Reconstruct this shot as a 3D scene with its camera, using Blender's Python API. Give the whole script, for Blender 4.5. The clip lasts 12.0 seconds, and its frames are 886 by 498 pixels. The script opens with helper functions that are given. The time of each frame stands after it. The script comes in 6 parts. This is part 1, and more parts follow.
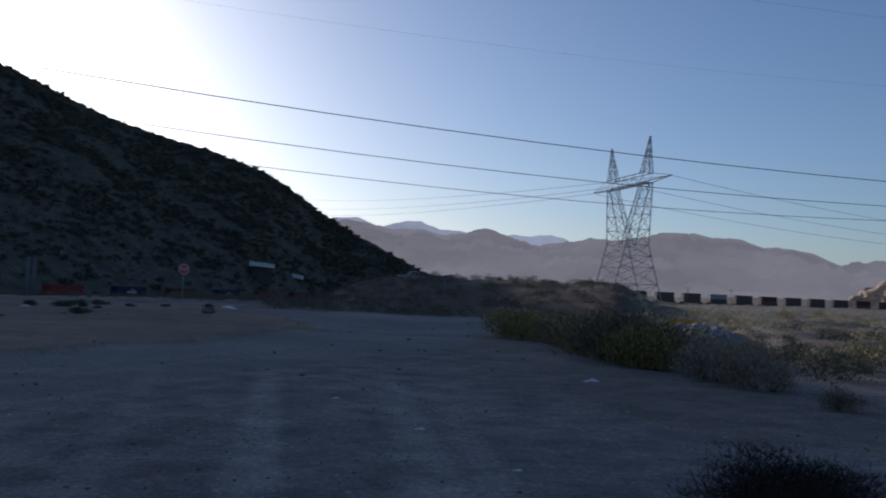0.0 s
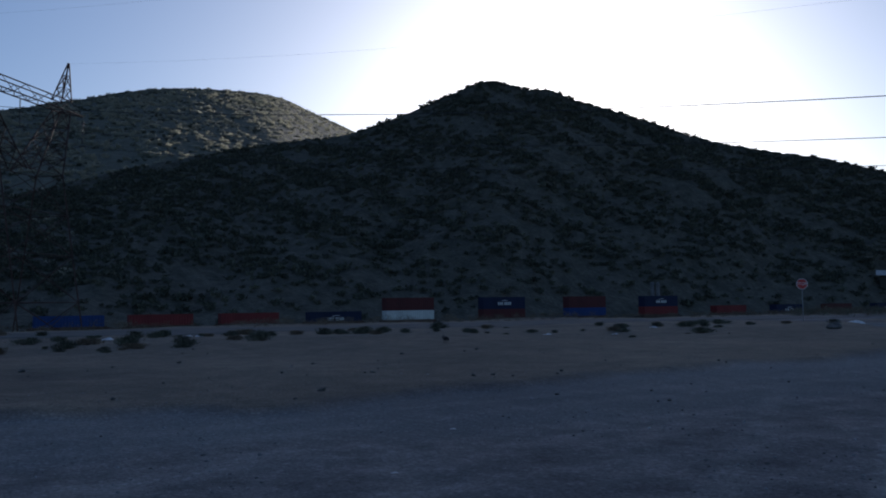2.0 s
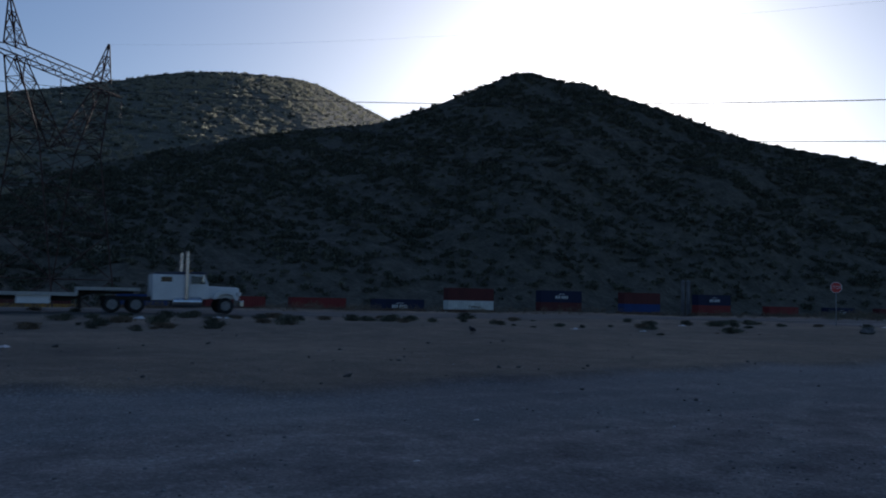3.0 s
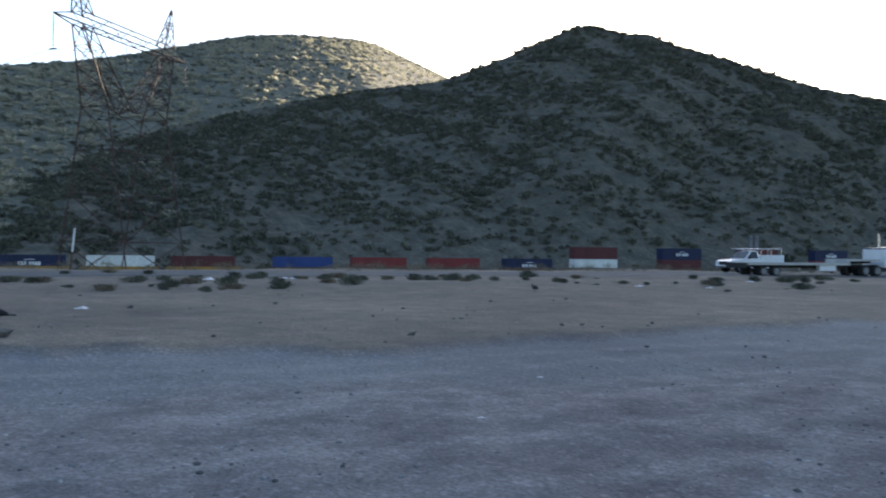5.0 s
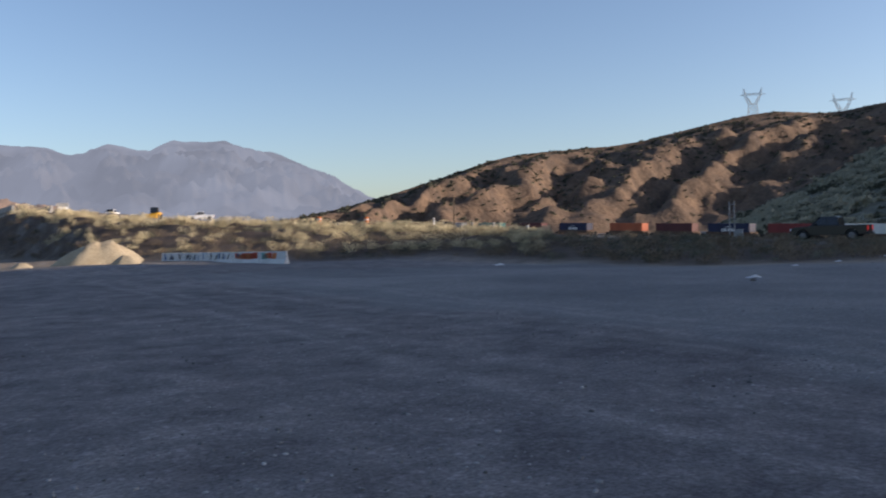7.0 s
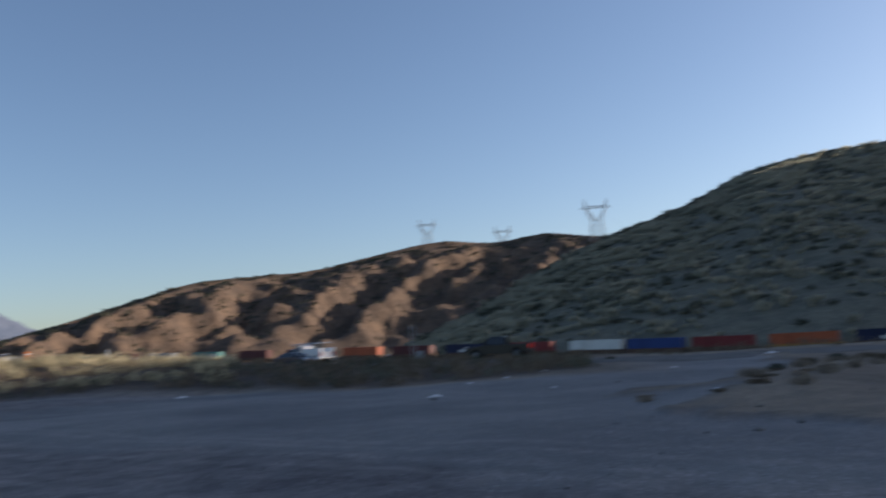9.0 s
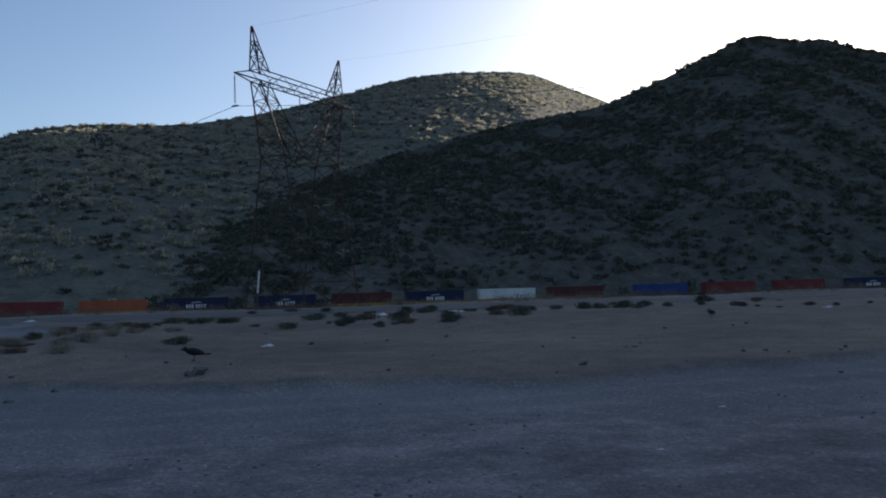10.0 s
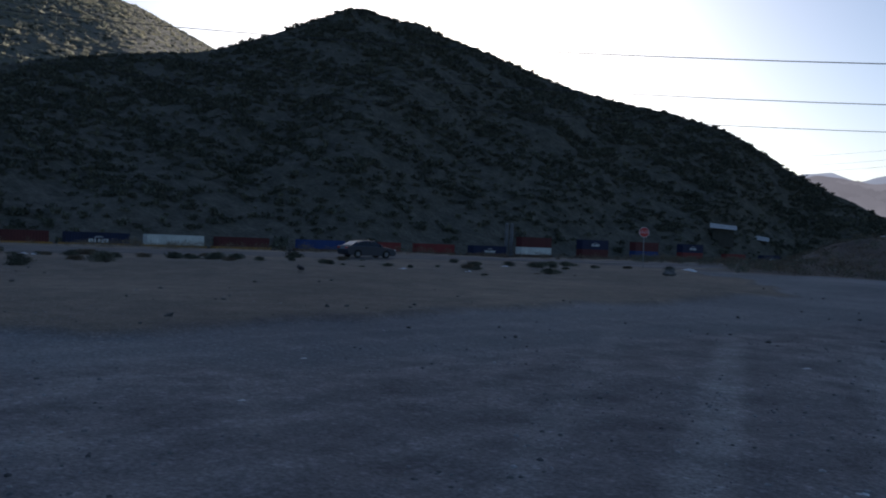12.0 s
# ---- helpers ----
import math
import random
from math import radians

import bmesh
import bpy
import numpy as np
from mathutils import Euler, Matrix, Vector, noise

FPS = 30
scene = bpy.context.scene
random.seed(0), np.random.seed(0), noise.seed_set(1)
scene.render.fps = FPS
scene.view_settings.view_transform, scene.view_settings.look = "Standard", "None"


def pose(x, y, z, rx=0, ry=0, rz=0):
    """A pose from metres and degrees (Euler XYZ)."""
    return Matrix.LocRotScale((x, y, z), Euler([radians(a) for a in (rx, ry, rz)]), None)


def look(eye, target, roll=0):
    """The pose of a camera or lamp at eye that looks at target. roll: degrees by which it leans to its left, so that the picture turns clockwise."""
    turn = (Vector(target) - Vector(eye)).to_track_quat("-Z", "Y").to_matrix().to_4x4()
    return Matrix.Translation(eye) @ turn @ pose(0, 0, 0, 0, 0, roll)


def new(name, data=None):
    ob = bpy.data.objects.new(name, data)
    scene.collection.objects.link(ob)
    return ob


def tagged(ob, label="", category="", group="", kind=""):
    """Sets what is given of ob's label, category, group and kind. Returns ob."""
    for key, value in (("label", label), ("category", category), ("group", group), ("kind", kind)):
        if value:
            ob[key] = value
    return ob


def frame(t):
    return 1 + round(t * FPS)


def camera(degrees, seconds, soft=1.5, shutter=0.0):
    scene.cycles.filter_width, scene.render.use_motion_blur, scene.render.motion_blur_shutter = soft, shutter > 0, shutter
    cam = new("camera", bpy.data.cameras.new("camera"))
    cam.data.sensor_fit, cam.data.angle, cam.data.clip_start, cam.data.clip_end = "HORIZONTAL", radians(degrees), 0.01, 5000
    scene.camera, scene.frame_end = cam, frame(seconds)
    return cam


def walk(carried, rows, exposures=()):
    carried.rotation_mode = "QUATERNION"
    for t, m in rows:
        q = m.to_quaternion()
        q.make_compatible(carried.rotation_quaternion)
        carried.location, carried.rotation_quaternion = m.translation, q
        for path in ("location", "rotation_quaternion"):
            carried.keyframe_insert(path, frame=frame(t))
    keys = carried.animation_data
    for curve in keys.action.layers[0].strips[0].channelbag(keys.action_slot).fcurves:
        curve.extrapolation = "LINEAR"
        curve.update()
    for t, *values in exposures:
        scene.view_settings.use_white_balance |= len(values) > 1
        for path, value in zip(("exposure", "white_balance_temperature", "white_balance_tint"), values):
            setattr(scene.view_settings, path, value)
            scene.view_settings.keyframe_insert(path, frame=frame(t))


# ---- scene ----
cam = camera(55.89, 12.0, soft=1.9, shutter=0.12)
EYE = 1.65
# seconds, yaw, pitch, roll of a camera turned by hand on one spot
LOOKS = [
    (0.0, -0.00, 3.16, -2.33),
    (0.1, -2.42, 3.32, -2.37),
    (0.2, -4.11, 3.42, -2.40),
    (0.5, -5.39, 4.06, -2.50),
    (0.7, -1.66, 3.35, -2.39),
    (0.8, 2.00, 2.94, -2.33),
    (1.0, 12.51, 2.84, -3.07),
    (1.2, 23.41, 2.45, -1.31),
    (1.3, 28.07, 2.55, -0.86),
    (1.5, 36.45, 2.19, 0.04),
    (1.7, 39.71, 2.55, 0.31),
    (2.0, 40.56, 3.79, 0.71),
    (2.5, 43.75, 3.98, -0.64),
    (2.9, 42.00, 3.86, -0.98),
    (3.0, 42.47, 3.12, -1.33),
    (3.2, 43.09, 2.65, -1.14),
    (4.8, 42.78, -1.17, -0.47),
    (5.0, 46.71, 0.22, -0.64),
    (5.2, 51.41, 0.40, 1.77),
    (5.5, 64.77, -0.42, 2.79),
    (5.7, 71.47, 2.83, 3.54),
    (6.0, 91.23, 2.64, 4.66),
    (6.2, 103.59, 2.24, 4.03),
    (6.5, 117.75, 3.20, 3.07),
    (6.7, 120.53, 1.55, 2.43),
    (7.0, 126.80, -0.90, 1.47),
    (7.2, 133.41, -0.58, 2.89),
    (7.9, 146.00, 1.20, 3.00),
    (8.6, 141.50, 2.40, 3.00),
    (8.7, 137.00, 3.10, 3.00),
    (8.8, 128.60, 3.89, 3.04),
    (8.9, 117.20, 5.40, 3.30),
    (9.0, 105.69, 6.81, 3.58),
    (9.1, 94.90, 7.60, 3.30),
    (9.2, 84.25, 8.39, 3.06),
    (9.5, 65.07, 5.59, 2.77),
    (9.7, 61.00, 2.53, 2.03),
    (10.0, 58.14, 2.41, 1.67),
    (10.5, 64.75, 3.97, 3.35),
    (11.0, 55.07, 4.36, 3.97),
    (11.2, 45.09, 3.97, 2.19),
    (11.5, 37.74, 2.47, 0.71),
    (12.0, 30.82, -0.66, -2.25),
]
walk(cam, [(t, pose(0, 0, EYE, 90 + p, r, w)) for t, w, p, r in LOOKS],
     exposures=[(0.0, -0.55, 5600, 15), (0.5, -0.8, 5600, 15), (1.0, -0.7, 5600, 15), (1.5, -0.68, 5500, 14), (2.0, -0.58, 5450, 14), (2.5, -0.63, 5450, 14), (3.2, -0.72, 5450, 13), (4.8, 1.57, 6600, 11), (5.5, 1.4, 6950, 12), (5.8, 0.6, 6850, 14), (6.2, 0.38, 6800, 17), (7.2, 0.58, 6600, 18), (8.8, 0.45, 6600, 17), (9.0, 0.36, 6450, 16), (9.5, -0.17, 6350, 14), (10.0, 0.1, 6150, 13), (10.5, 0.24, 6350, 13), (11.0, -0.3, 6100, 13), (12.0, -0.26, 5850, 14)])

# ---- light ----
SUN_AZ, SUN_EL = 32.0, 13.55
world = bpy.data.worlds.new("sky")
scene.world = world
world.use_nodes = True
wt = world.node_tree
sky = wt.nodes.new("ShaderNodeTexSky")
sky.sky_type, sky.sun_disc = "NISHITA", False
sky.sun_elevation, sky.sun_rotation = radians(SUN_EL), radians(-SUN_AZ)
sky.dust_density, sky.air_density, sky.ozone_density, sky.altitude = 2.2, 1.0, 2.3, 900
wt.nodes["Background"].inputs["Strength"].default_value = 0.13
wt.links.new(sky.outputs[0], wt.nodes["Background"].inputs["Color"])
sun = new("sun", bpy.data.lights.new("sun", "SUN"))
sun.data.energy, sun.data.angle, sun.data.color = 5.0, radians(0.5), (1.0, 0.86, 0.68)
sun.matrix_world = look((0, 0, 0), (math.sin(radians(SUN_AZ)), -math.cos(radians(SUN_AZ)), -math.tan(radians(SUN_EL))))


# ---- small helpers ----
def polar(az, r, z=0.0):
    """A point at azimuth az (degrees to the left of +y) and r metres from the viewer's spot."""
    a = radians(az)
    return Vector((-math.sin(a) * r, math.cos(a) * r, z))


def mat(name, colours, scale=1.0, rough=0.85, metal=0.0, bump=0.3, fine=None, fine_scale=None, island=0.0, stretch=(1, 1, 1), bump_dist=0.05, spec=0.3):
    """A worn surface: noise at two scales between two colours, with relief."""
    m = bpy.data.materials.new(name)
    m.use_nodes = True
    n, l = m.node_tree.nodes, m.node_tree.links
    bs = n["Principled BSDF"]
    co = n.new("ShaderNodeTexCoord")
    mp = n.new("ShaderNodeMapping")
    mp.inputs["Scale"].default_value = stretch
    l.new(co.outputs["Object"], mp.inputs["Vector"])
    a = n.new("ShaderNodeTexNoise")
    a.inputs["Scale"].default_value, a.inputs["Detail"].default_value, a.inputs["Roughness"].default_value = scale, 6, 0.6
    b = n.new("ShaderNodeTexNoise")
    b.inputs["Scale"].default_value, b.inputs["Detail"].default_value = fine_scale or scale * 14, 5
    l.new(mp.outputs[0], a.inputs["Vector"])
    l.new(mp.outputs[0], b.inputs["Vector"])
    r1 = n.new("ShaderNodeValToRGB")
    r1.color_ramp.elements[0].position, r1.color_ramp.elements[1].position = 0.34, 0.66
    r1.color_ramp.elements[0].color, r1.color_ramp.elements[1].color = (*colours[0], 1), (*colours[1], 1)
    l.new(a.outputs[0], r1.inputs[0])
    mix = n.new("ShaderNodeMixRGB")
    mix.blend_type, mix.inputs[0].default_value = "MULTIPLY", 0.7 if fine is None else fine
    r2 = n.new("ShaderNodeValToRGB")
    r2.color_ramp.elements[0].position, r2.color_ramp.elements[1].position = 0.3, 0.7
    r2.color_ramp.elements[0].color, r2.color_ramp.elements[1].color = (0.45, 0.45, 0.45, 1), (1.3, 1.3, 1.3, 1)
    l.new(b.outputs[0], r2.inputs[0])
    l.new(r1.outputs[0], mix.inputs[1])
    l.new(r2.outputs[0], mix.inputs[2])
    col = mix.outputs[0]
    if island:
        g = n.new("ShaderNodeNewGeometry")
        hs = n.new("ShaderNodeHueSaturation")
        mr = n.new("ShaderNodeMapRange")
        mr.inputs["To Min"].default_value, mr.inputs["To Max"].default_value = 1 - island, 1 + island
        l.new(g.outputs["Random Per Island"], mr.inputs["Value"])
        l.new(mr.outputs[0], hs.inputs["Value"])
        l.new(col, hs.inputs["Color"])
        col = hs.outputs[0]
    l.new(col, bs.inputs["Base Color"])
    bs.inputs["Roughness"].default_value, bs.inputs["Metallic"].default_value = rough, metal
    bs.inputs["Specular IOR Level"].default_value = spec
    if bump:
        bp = n.new("ShaderNodeBump")
        bp.inputs["Strength"].default_value, bp.inputs["Distance"].default_value = bump, bump_dist
        l.new(b.outputs[0], bp.inputs["Height"])
        l.new(bp.outputs[0], bs.inputs["Normal"])
    return m


def part(name, bm, material, parent=None, label="", smooth=False):
    """Links a bmesh (or a finished mesh) as one object under a thing."""
    if isinstance(bm, bmesh.types.BMesh):
        me = bpy.data.meshes.new(name)
        bm.to_mesh(me)
        bm.free()
    else:
        me = bm
    if material is not None and not me.materials:
        me.materials.append(material)
    if smooth:
        for p in me.polygons:
            p.use_smooth = True
    ob = new(name, me)
    if parent is not None:
        ob.parent = parent
    if label:
        ob["label"] = label
    return ob


def box(bm, x0, y0, z0, x1, y1, z1, bevel=0.0):
    r = bmesh.ops.create_cube(bm, size=1, matrix=Matrix.Translation(((x0 + x1) / 2, (y0 + y1) / 2, (z0 + z1) / 2)) @ Matrix.Diagonal((abs(x1 - x0), abs(y1 - y0), abs(z1 - z0), 1)))
    if bevel:
        edges = list({e for v in r["verts"] for e in v.link_edges})
        bmesh.ops.bevel(bm, geom=edges, offset=bevel, segments=2, affect="EDGES", profile=0.6)


def rod(bm, a, b, w, sides=4):
    """A straight bar from a to b."""
    a, b = Vector(a), Vector(b)
    d = b - a
    m = Matrix.Translation((a + b) / 2) @ d.to_track_quat("Z", "Y").to_matrix().to_4x4()
    bmesh.ops.create_cone(bm, cap_ends=True, segments=sides, radius1=w / 2 * 1.3, radius2=w / 2 * 1.3, depth=d.length, matrix=m)


def disc(bm, c, r, w, axis="Y", sides=24, r2=None):
    """A short cylinder round the point c."""
    m = Matrix.Translation(c) @ (Matrix.Rotation(radians(90), 4, "X") if axis == "Y" else Matrix.Rotation(radians(90), 4, "Y") if axis == "X" else Matrix())
    bmesh.ops.create_cone(bm, cap_ends=True, segments=sides, radius1=r, radius2=r if r2 is None else r2, depth=w, matrix=m)


def grid_mesh(name, verts, rows, cols):
    """A sheet from an array of rows x cols points."""
    me = bpy.data.meshes.new(name)
    i = np.arange(rows * cols).reshape(rows, cols)
    q = np.stack([i[:-1, :-1], i[:-1, 1:], i[1:, 1:], i[1:, :-1]], -1).reshape(-1, 4)
    me.vertices.add(rows * cols)
    me.vertices.foreach_set("co", verts.astype(np.float32).ravel())
    me.loops.add(q.size)
    me.loops.foreach_set("vertex_index", q.ravel().astype(np.int32))
    me.polygons.add(len(q))
    me.polygons.foreach_set("loop_start", np.arange(0, q.size, 4, dtype=np.int32))
    me.polygons.foreach_set("use_smooth", np.ones(len(q), dtype=bool))
    me.update()
    me.validate()
    return me


def tri_mesh(name, verts, faces):
    me = bpy.data.meshes.new(name)
    me.vertices.add(len(verts))
    me.vertices.foreach_set("co", np.asarray(verts, dtype=np.float32).ravel())
    f = np.asarray(faces, dtype=np.int32)
    me.loops.add(f.size)
    me.loops.foreach_set("vertex_index", f.ravel())
    me.polygons.add(len(f))
    me.polygons.foreach_set("loop_start", np.arange(0, f.size, f.shape[1], dtype=np.int32))
    me.update()
    me.validate()
    return me


class Wave:
    """Smooth random relief from summed sines, the same at every build."""

    def __init__(self, seed, length, octaves=5):
        g = np.random.RandomState(seed)
        self.t = []
        for o in range(octaves):
            for _ in range(6):
                a = g.rand() * 6.283
                k = 6.283 / length * 2 ** o * (0.7 + 0.6 * g.rand())
                self.t.append((math.cos(a) * k, math.sin(a) * k, g.rand() * 6.283, 0.5 ** o / 2.4))

    def __call__(self, x, y):
        s = 0
        for kx, ky, p, a in self.t:
            s = s + a * np.sin(kx * x + ky * y + p)
        return s


def smooth(a, b, x):
    t = np.clip((x - a) / (b - a), 0, 1)
    return t * t * (3 - 2 * t)


def ease(xs, ys, q):
    """A smooth curve through the points."""
    xs, ys = np.asarray(xs, float), np.asarray(ys, float)
    m = np.gradient(ys, xs)
    q = np.clip(q, xs[0], xs[-1])
    k = np.clip(np.searchsorted(xs, q) - 1, 0, len(xs) - 2)
    h = xs[k + 1] - xs[k]
    t = (q - xs[k]) / h
    return (2 * t**3 - 3 * t**2 + 1) * ys[k] + (t**3 - 2 * t**2 + t) * h * m[k] + (3 * t**2 - 2 * t**3) * ys[k + 1] + (t**3 - t**2) * h * m[k + 1]


# ---- lines of the plan ----
# road and railway run side by side past the lot; u and s are metres along them
ROAD_AZ, ROAD_D = 68.0, 55.0
RAIL_AZ, RAIL_D = 70.0, 172.0
RAIL_Z = -3.0


def rail_z(s):
    """Height of the rails at s metres along the line; they climb past the pylon."""
    return RAIL_Z + 0.0285 * (math.log1p(math.exp((-s - 43) / 9)) * 9)



def along(az0, d, s, z=0.0):
    n, u = polar(az0, 1), polar(az0 - 90, 1)
    p = n * d + u * s
    return Vector((p.x, p.y, z))


# ---- ground ----
lot_wave, land_wave, fine_wave = Wave(3, 14, 4), Wave(5, 160, 4), Wave(9, 3.2, 3)


BANK_AZ = (90, 95, 103, 113, 120, 126, 135, 142, 146, 150, 154, 160)
BANK_FOOT = (36, 38, 39, 42, 50, 55, 63, 70, 73, 82, 104, 130)
BANK_TOP = (0.0, 0.15, 0.5, 0.85, 1.3, 1.9, 2.7, 3.3, 3.7, 4.8, 6.1, 6.1)


def road_frame(x, y):
    """Distance across to the road and metres along it."""
    n, u = polar(ROAD_AZ, 1), polar(ROAD_AZ - 90, 1)
    return x * n.x + y * n.y, x * u.x + y * u.y


ISLE_U = (-9, -3, 1, 8, 17, 25, 30, 34, 41, 47, 54)
ISLE_D = (17.5, 15, 13.3, 14.2, 15, 16, 18, 20.3, 26, 35, 45)


def island(x, y):
    """1 on the strip of tan dirt between the gravel lot and the road."""
    d, u = road_frame(x, y)
    w = 0.45 * lot_wave(x * 1.5, y * 1.5) + 0.25 * fine_wave(x, y)
    near = smooth(-0.35, 0.35, d - np.interp(u, ISLE_U, ISLE_D) + w)
    end = smooth(-1.2, 0.6, u - np.interp(d, (17, 36, 52, 80), (-8, -9, -15, -37)) + 2 * w)
    return near * end * (u < 54)


def ground_z(x, y):
    """Height of the ground at x, y."""
    x, y = np.asarray(x, float), np.asarray(y, float)
    r = np.hypot(x, y)
    az = np.degrees(np.arctan2(-x, y))
    az = np.where(az < -100, az + 360, az)
    z = 0.03 * lot_wave(x, y) * smooth(2, 12, r) + 0.014 * fine_wave(x, y)
    d, u = road_frame(x, y)
    isle = island(x, y)
    z = z + 0.1 * isle + 0.22 * isle * (1 - isle)
    # low berm at the end of the strip
    z = z + 0.35 * np.exp(-((u + 6.5) / 2.2) ** 2) * smooth(17, 21, d) * (1 - smooth(34, 40, d))
    # the ground falls a little from the road towards the rails
    z = z + -3.4 * smooth(62, 150, d) * (1 - smooth(200, 262, d))
    z = z + 0.1 * land_wave(x * 6, y * 6) * smooth(18, 40, r) * (1 - smooth(40, 50, d) * (1 - smooth(62, 75, d)))
    # dry wash beside the lot
    wash = smooth(-6, -22, az) * smooth(16, 40, r) * (az < 20)
    z = z + wash * (-1.2 + 0.45 * lot_wave(x * 0.6, y * 0.6) + np.minimum(r, 700) * 0.006)
    # bank behind the end of the lot, higher towards the motorway
    foot = np.interp(az, BANK_AZ, BANK_FOOT)
    top = np.interp(az, BANK_AZ, BANK_TOP) * (az > 80) * (1 - smooth(153.4, 159.4, az))
    z = z + top * (smooth(0, 24, r - foot) * 0.95 + 0.05 * smooth(20, 60, r - foot)) * (1 - 0.8 * smooth(330, 480, r)) + 0.35 * top / 5 * lot_wave(x * 2.4, y * 2.4) * smooth(0, 10, r - foot)
    # rise with the road cutting ahead
    c = smooth(10, 3, az) * smooth(-14.6, -11.4, az) * smooth(70, 115, r) * (1 - smooth(220, 320, r))
    z = z + c * (3.7 + 0.4 * lot_wave(x, y))
    z = z + 1.6 * smooth(-7, -10, az) * smooth(-17, -13, az) * smooth(150, 165, r) * (1 - smooth(180, 240, r))
    z = z + np.interp(az, (118, 126, 135, 142, 146, 148.5, 152, 155, 159), (0, 0.9, 1.9, 2.6, 3.0, 3.4, 3.1, 1.2, 0)) * smooth(105, 195, r) * (1 - smooth(330, 480, r))
    # raised line beyond the bank
    z = z + 4.3 * smooth(153, 158, az) * smooth(130, 250, r)
    # far land climbs to the mountains
    z = z + smooth(300, 2500, r) * 26 * smooth(30, -10, az) * (az < 40)
    return z


def build_ground(material):
    az = np.concatenate([np.arange(-60, 185, 0.4), np.linspace(185, 300, 60)])
    rr = np.concatenate([np.geomspace(0.02, 0.5, 6)[:-1], np.geomspace(0.5, 32, 150)[:-1], np.arange(32, 240, 1.3), np.geomspace(240, 4600, 70)])
    A, Rr = np.meshgrid(np.radians(az), rr, indexing="ij")
    x, y = -np.sin(A) * Rr, np.cos(A) * Rr
    v = np.stack([x, y, ground_z(x, y)], -1)
    me = grid_mesh("ground", v, len(az), len(rr))
    d, u = road_frame(x, y)
    azd = np.degrees(A)
    dirt = np.maximum(island(x, y), smooth(150, 110, azd) * smooth(88, 96, azd) * smooth(-2, 3, Rr - np.interp(azd, BANK_AZ, BANK_FOOT)))
    dirt = np.maximum(dirt, smooth(52, 66, d))
    dirt = np.maximum(dirt, smooth(-0.6, 0.6, x - np.interp(y, (5, 9, 11, 13, 16, 24, 33, 50, 75), (9, 5.5, 3.5, 2.4, 0.7, 0.3, 1.3, 3, 6)) + 0.3 * lot_wave(x * 2, y * 2)) * (y > 4) * (azd < 40) * (0.45 + 0.55 * smooth(20, 45, Rr)))
    dirt = np.maximum(dirt, smooth(60, 80, Rr) * (d < 45))
    at = me.attributes.new("dirt", "FLOAT", "POINT")
    at.data.foreach_set("value", dirt.astype(np.float32).ravel())
    # straight pale wheel tracks towards the access road, fainter ones along the lot
    tr = np.zeros_like(x)
    for x0, lean, wd, k in ((-1.5, 0.19, 0.26, 0.9), (0.0, 0.1, 0.3, 0.7), (0.62, 0.08, 0.2, 0.45), (-2.9, 0.27, 0.2, 0.4)):
        tr = np.maximum(tr, k * np.exp(-((x - x0 + lean * (y - 6.8)) / wd) ** 4) * smooth(2, 5, y) * (1 - smooth(13, 19, y)))
    for dd in (8.6, 9.6, 11.2, 12.1, 5.5, 6.6):
        tr = np.maximum(tr, 0.42 * np.exp(-((d - dd - 0.35 * np.sin(u * 0.12 + dd)) / 0.16) ** 2) * (1 - smooth(14, 28, u)))
    # smooth driven band between the rough gravel and the dirt strip
    wide = 0.6 * lot_wave(x * 1.3, y * 1.3)
    worn = smooth(9.0, 10.6, d + wide - 0.0022 * np.clip(u - 20, 0, 40) ** 2) * (u > -40) * (1 - smooth(60, 75, Rr))
    at = me.attributes.new("worn", "FLOAT", "POINT")
    at.data.foreach_set("value", worn.astype(np.float32).ravel())
    at = me.attributes.new("track", "FLOAT", "POINT")
    at.data.foreach_set("value", tr.astype(np.float32).ravel())
    # soil under the bank's brush, darkened to carry the shade on its face
    bank = smooth(93, 99, azd) * (1 - smooth(160, 163, azd)) * smooth(1, 7, Rr - np.interp(azd, BANK_AZ, BANK_FOOT)) * (1 - smooth(45, 70, Rr - np.interp(azd, BANK_AZ, BANK_FOOT)))
    # same dark tone in a thin line along the dirt strip's edge
    isle = island(x, y)
    bank = np.maximum(bank, 1.7 * isle * (1 - isle) * (d < 48))
    # and over the brushy rise ahead
    bank = np.maximum(bank, 0.9 * smooth(14, 10, azd) * smooth(-16, -12, azd) * smooth(64, 74, Rr) * (1 - smooth(150, 190, Rr)))
    at = me.attributes.new("bank", "FLOAT", "POINT")
    at.data.foreach_set("value", bank.astype(np.float32).ravel())
    ob = part("ground", me, material)
    return tagged(ob, "pale gravel lot and dry dirt land in hill shade", "ground", kind="structure")


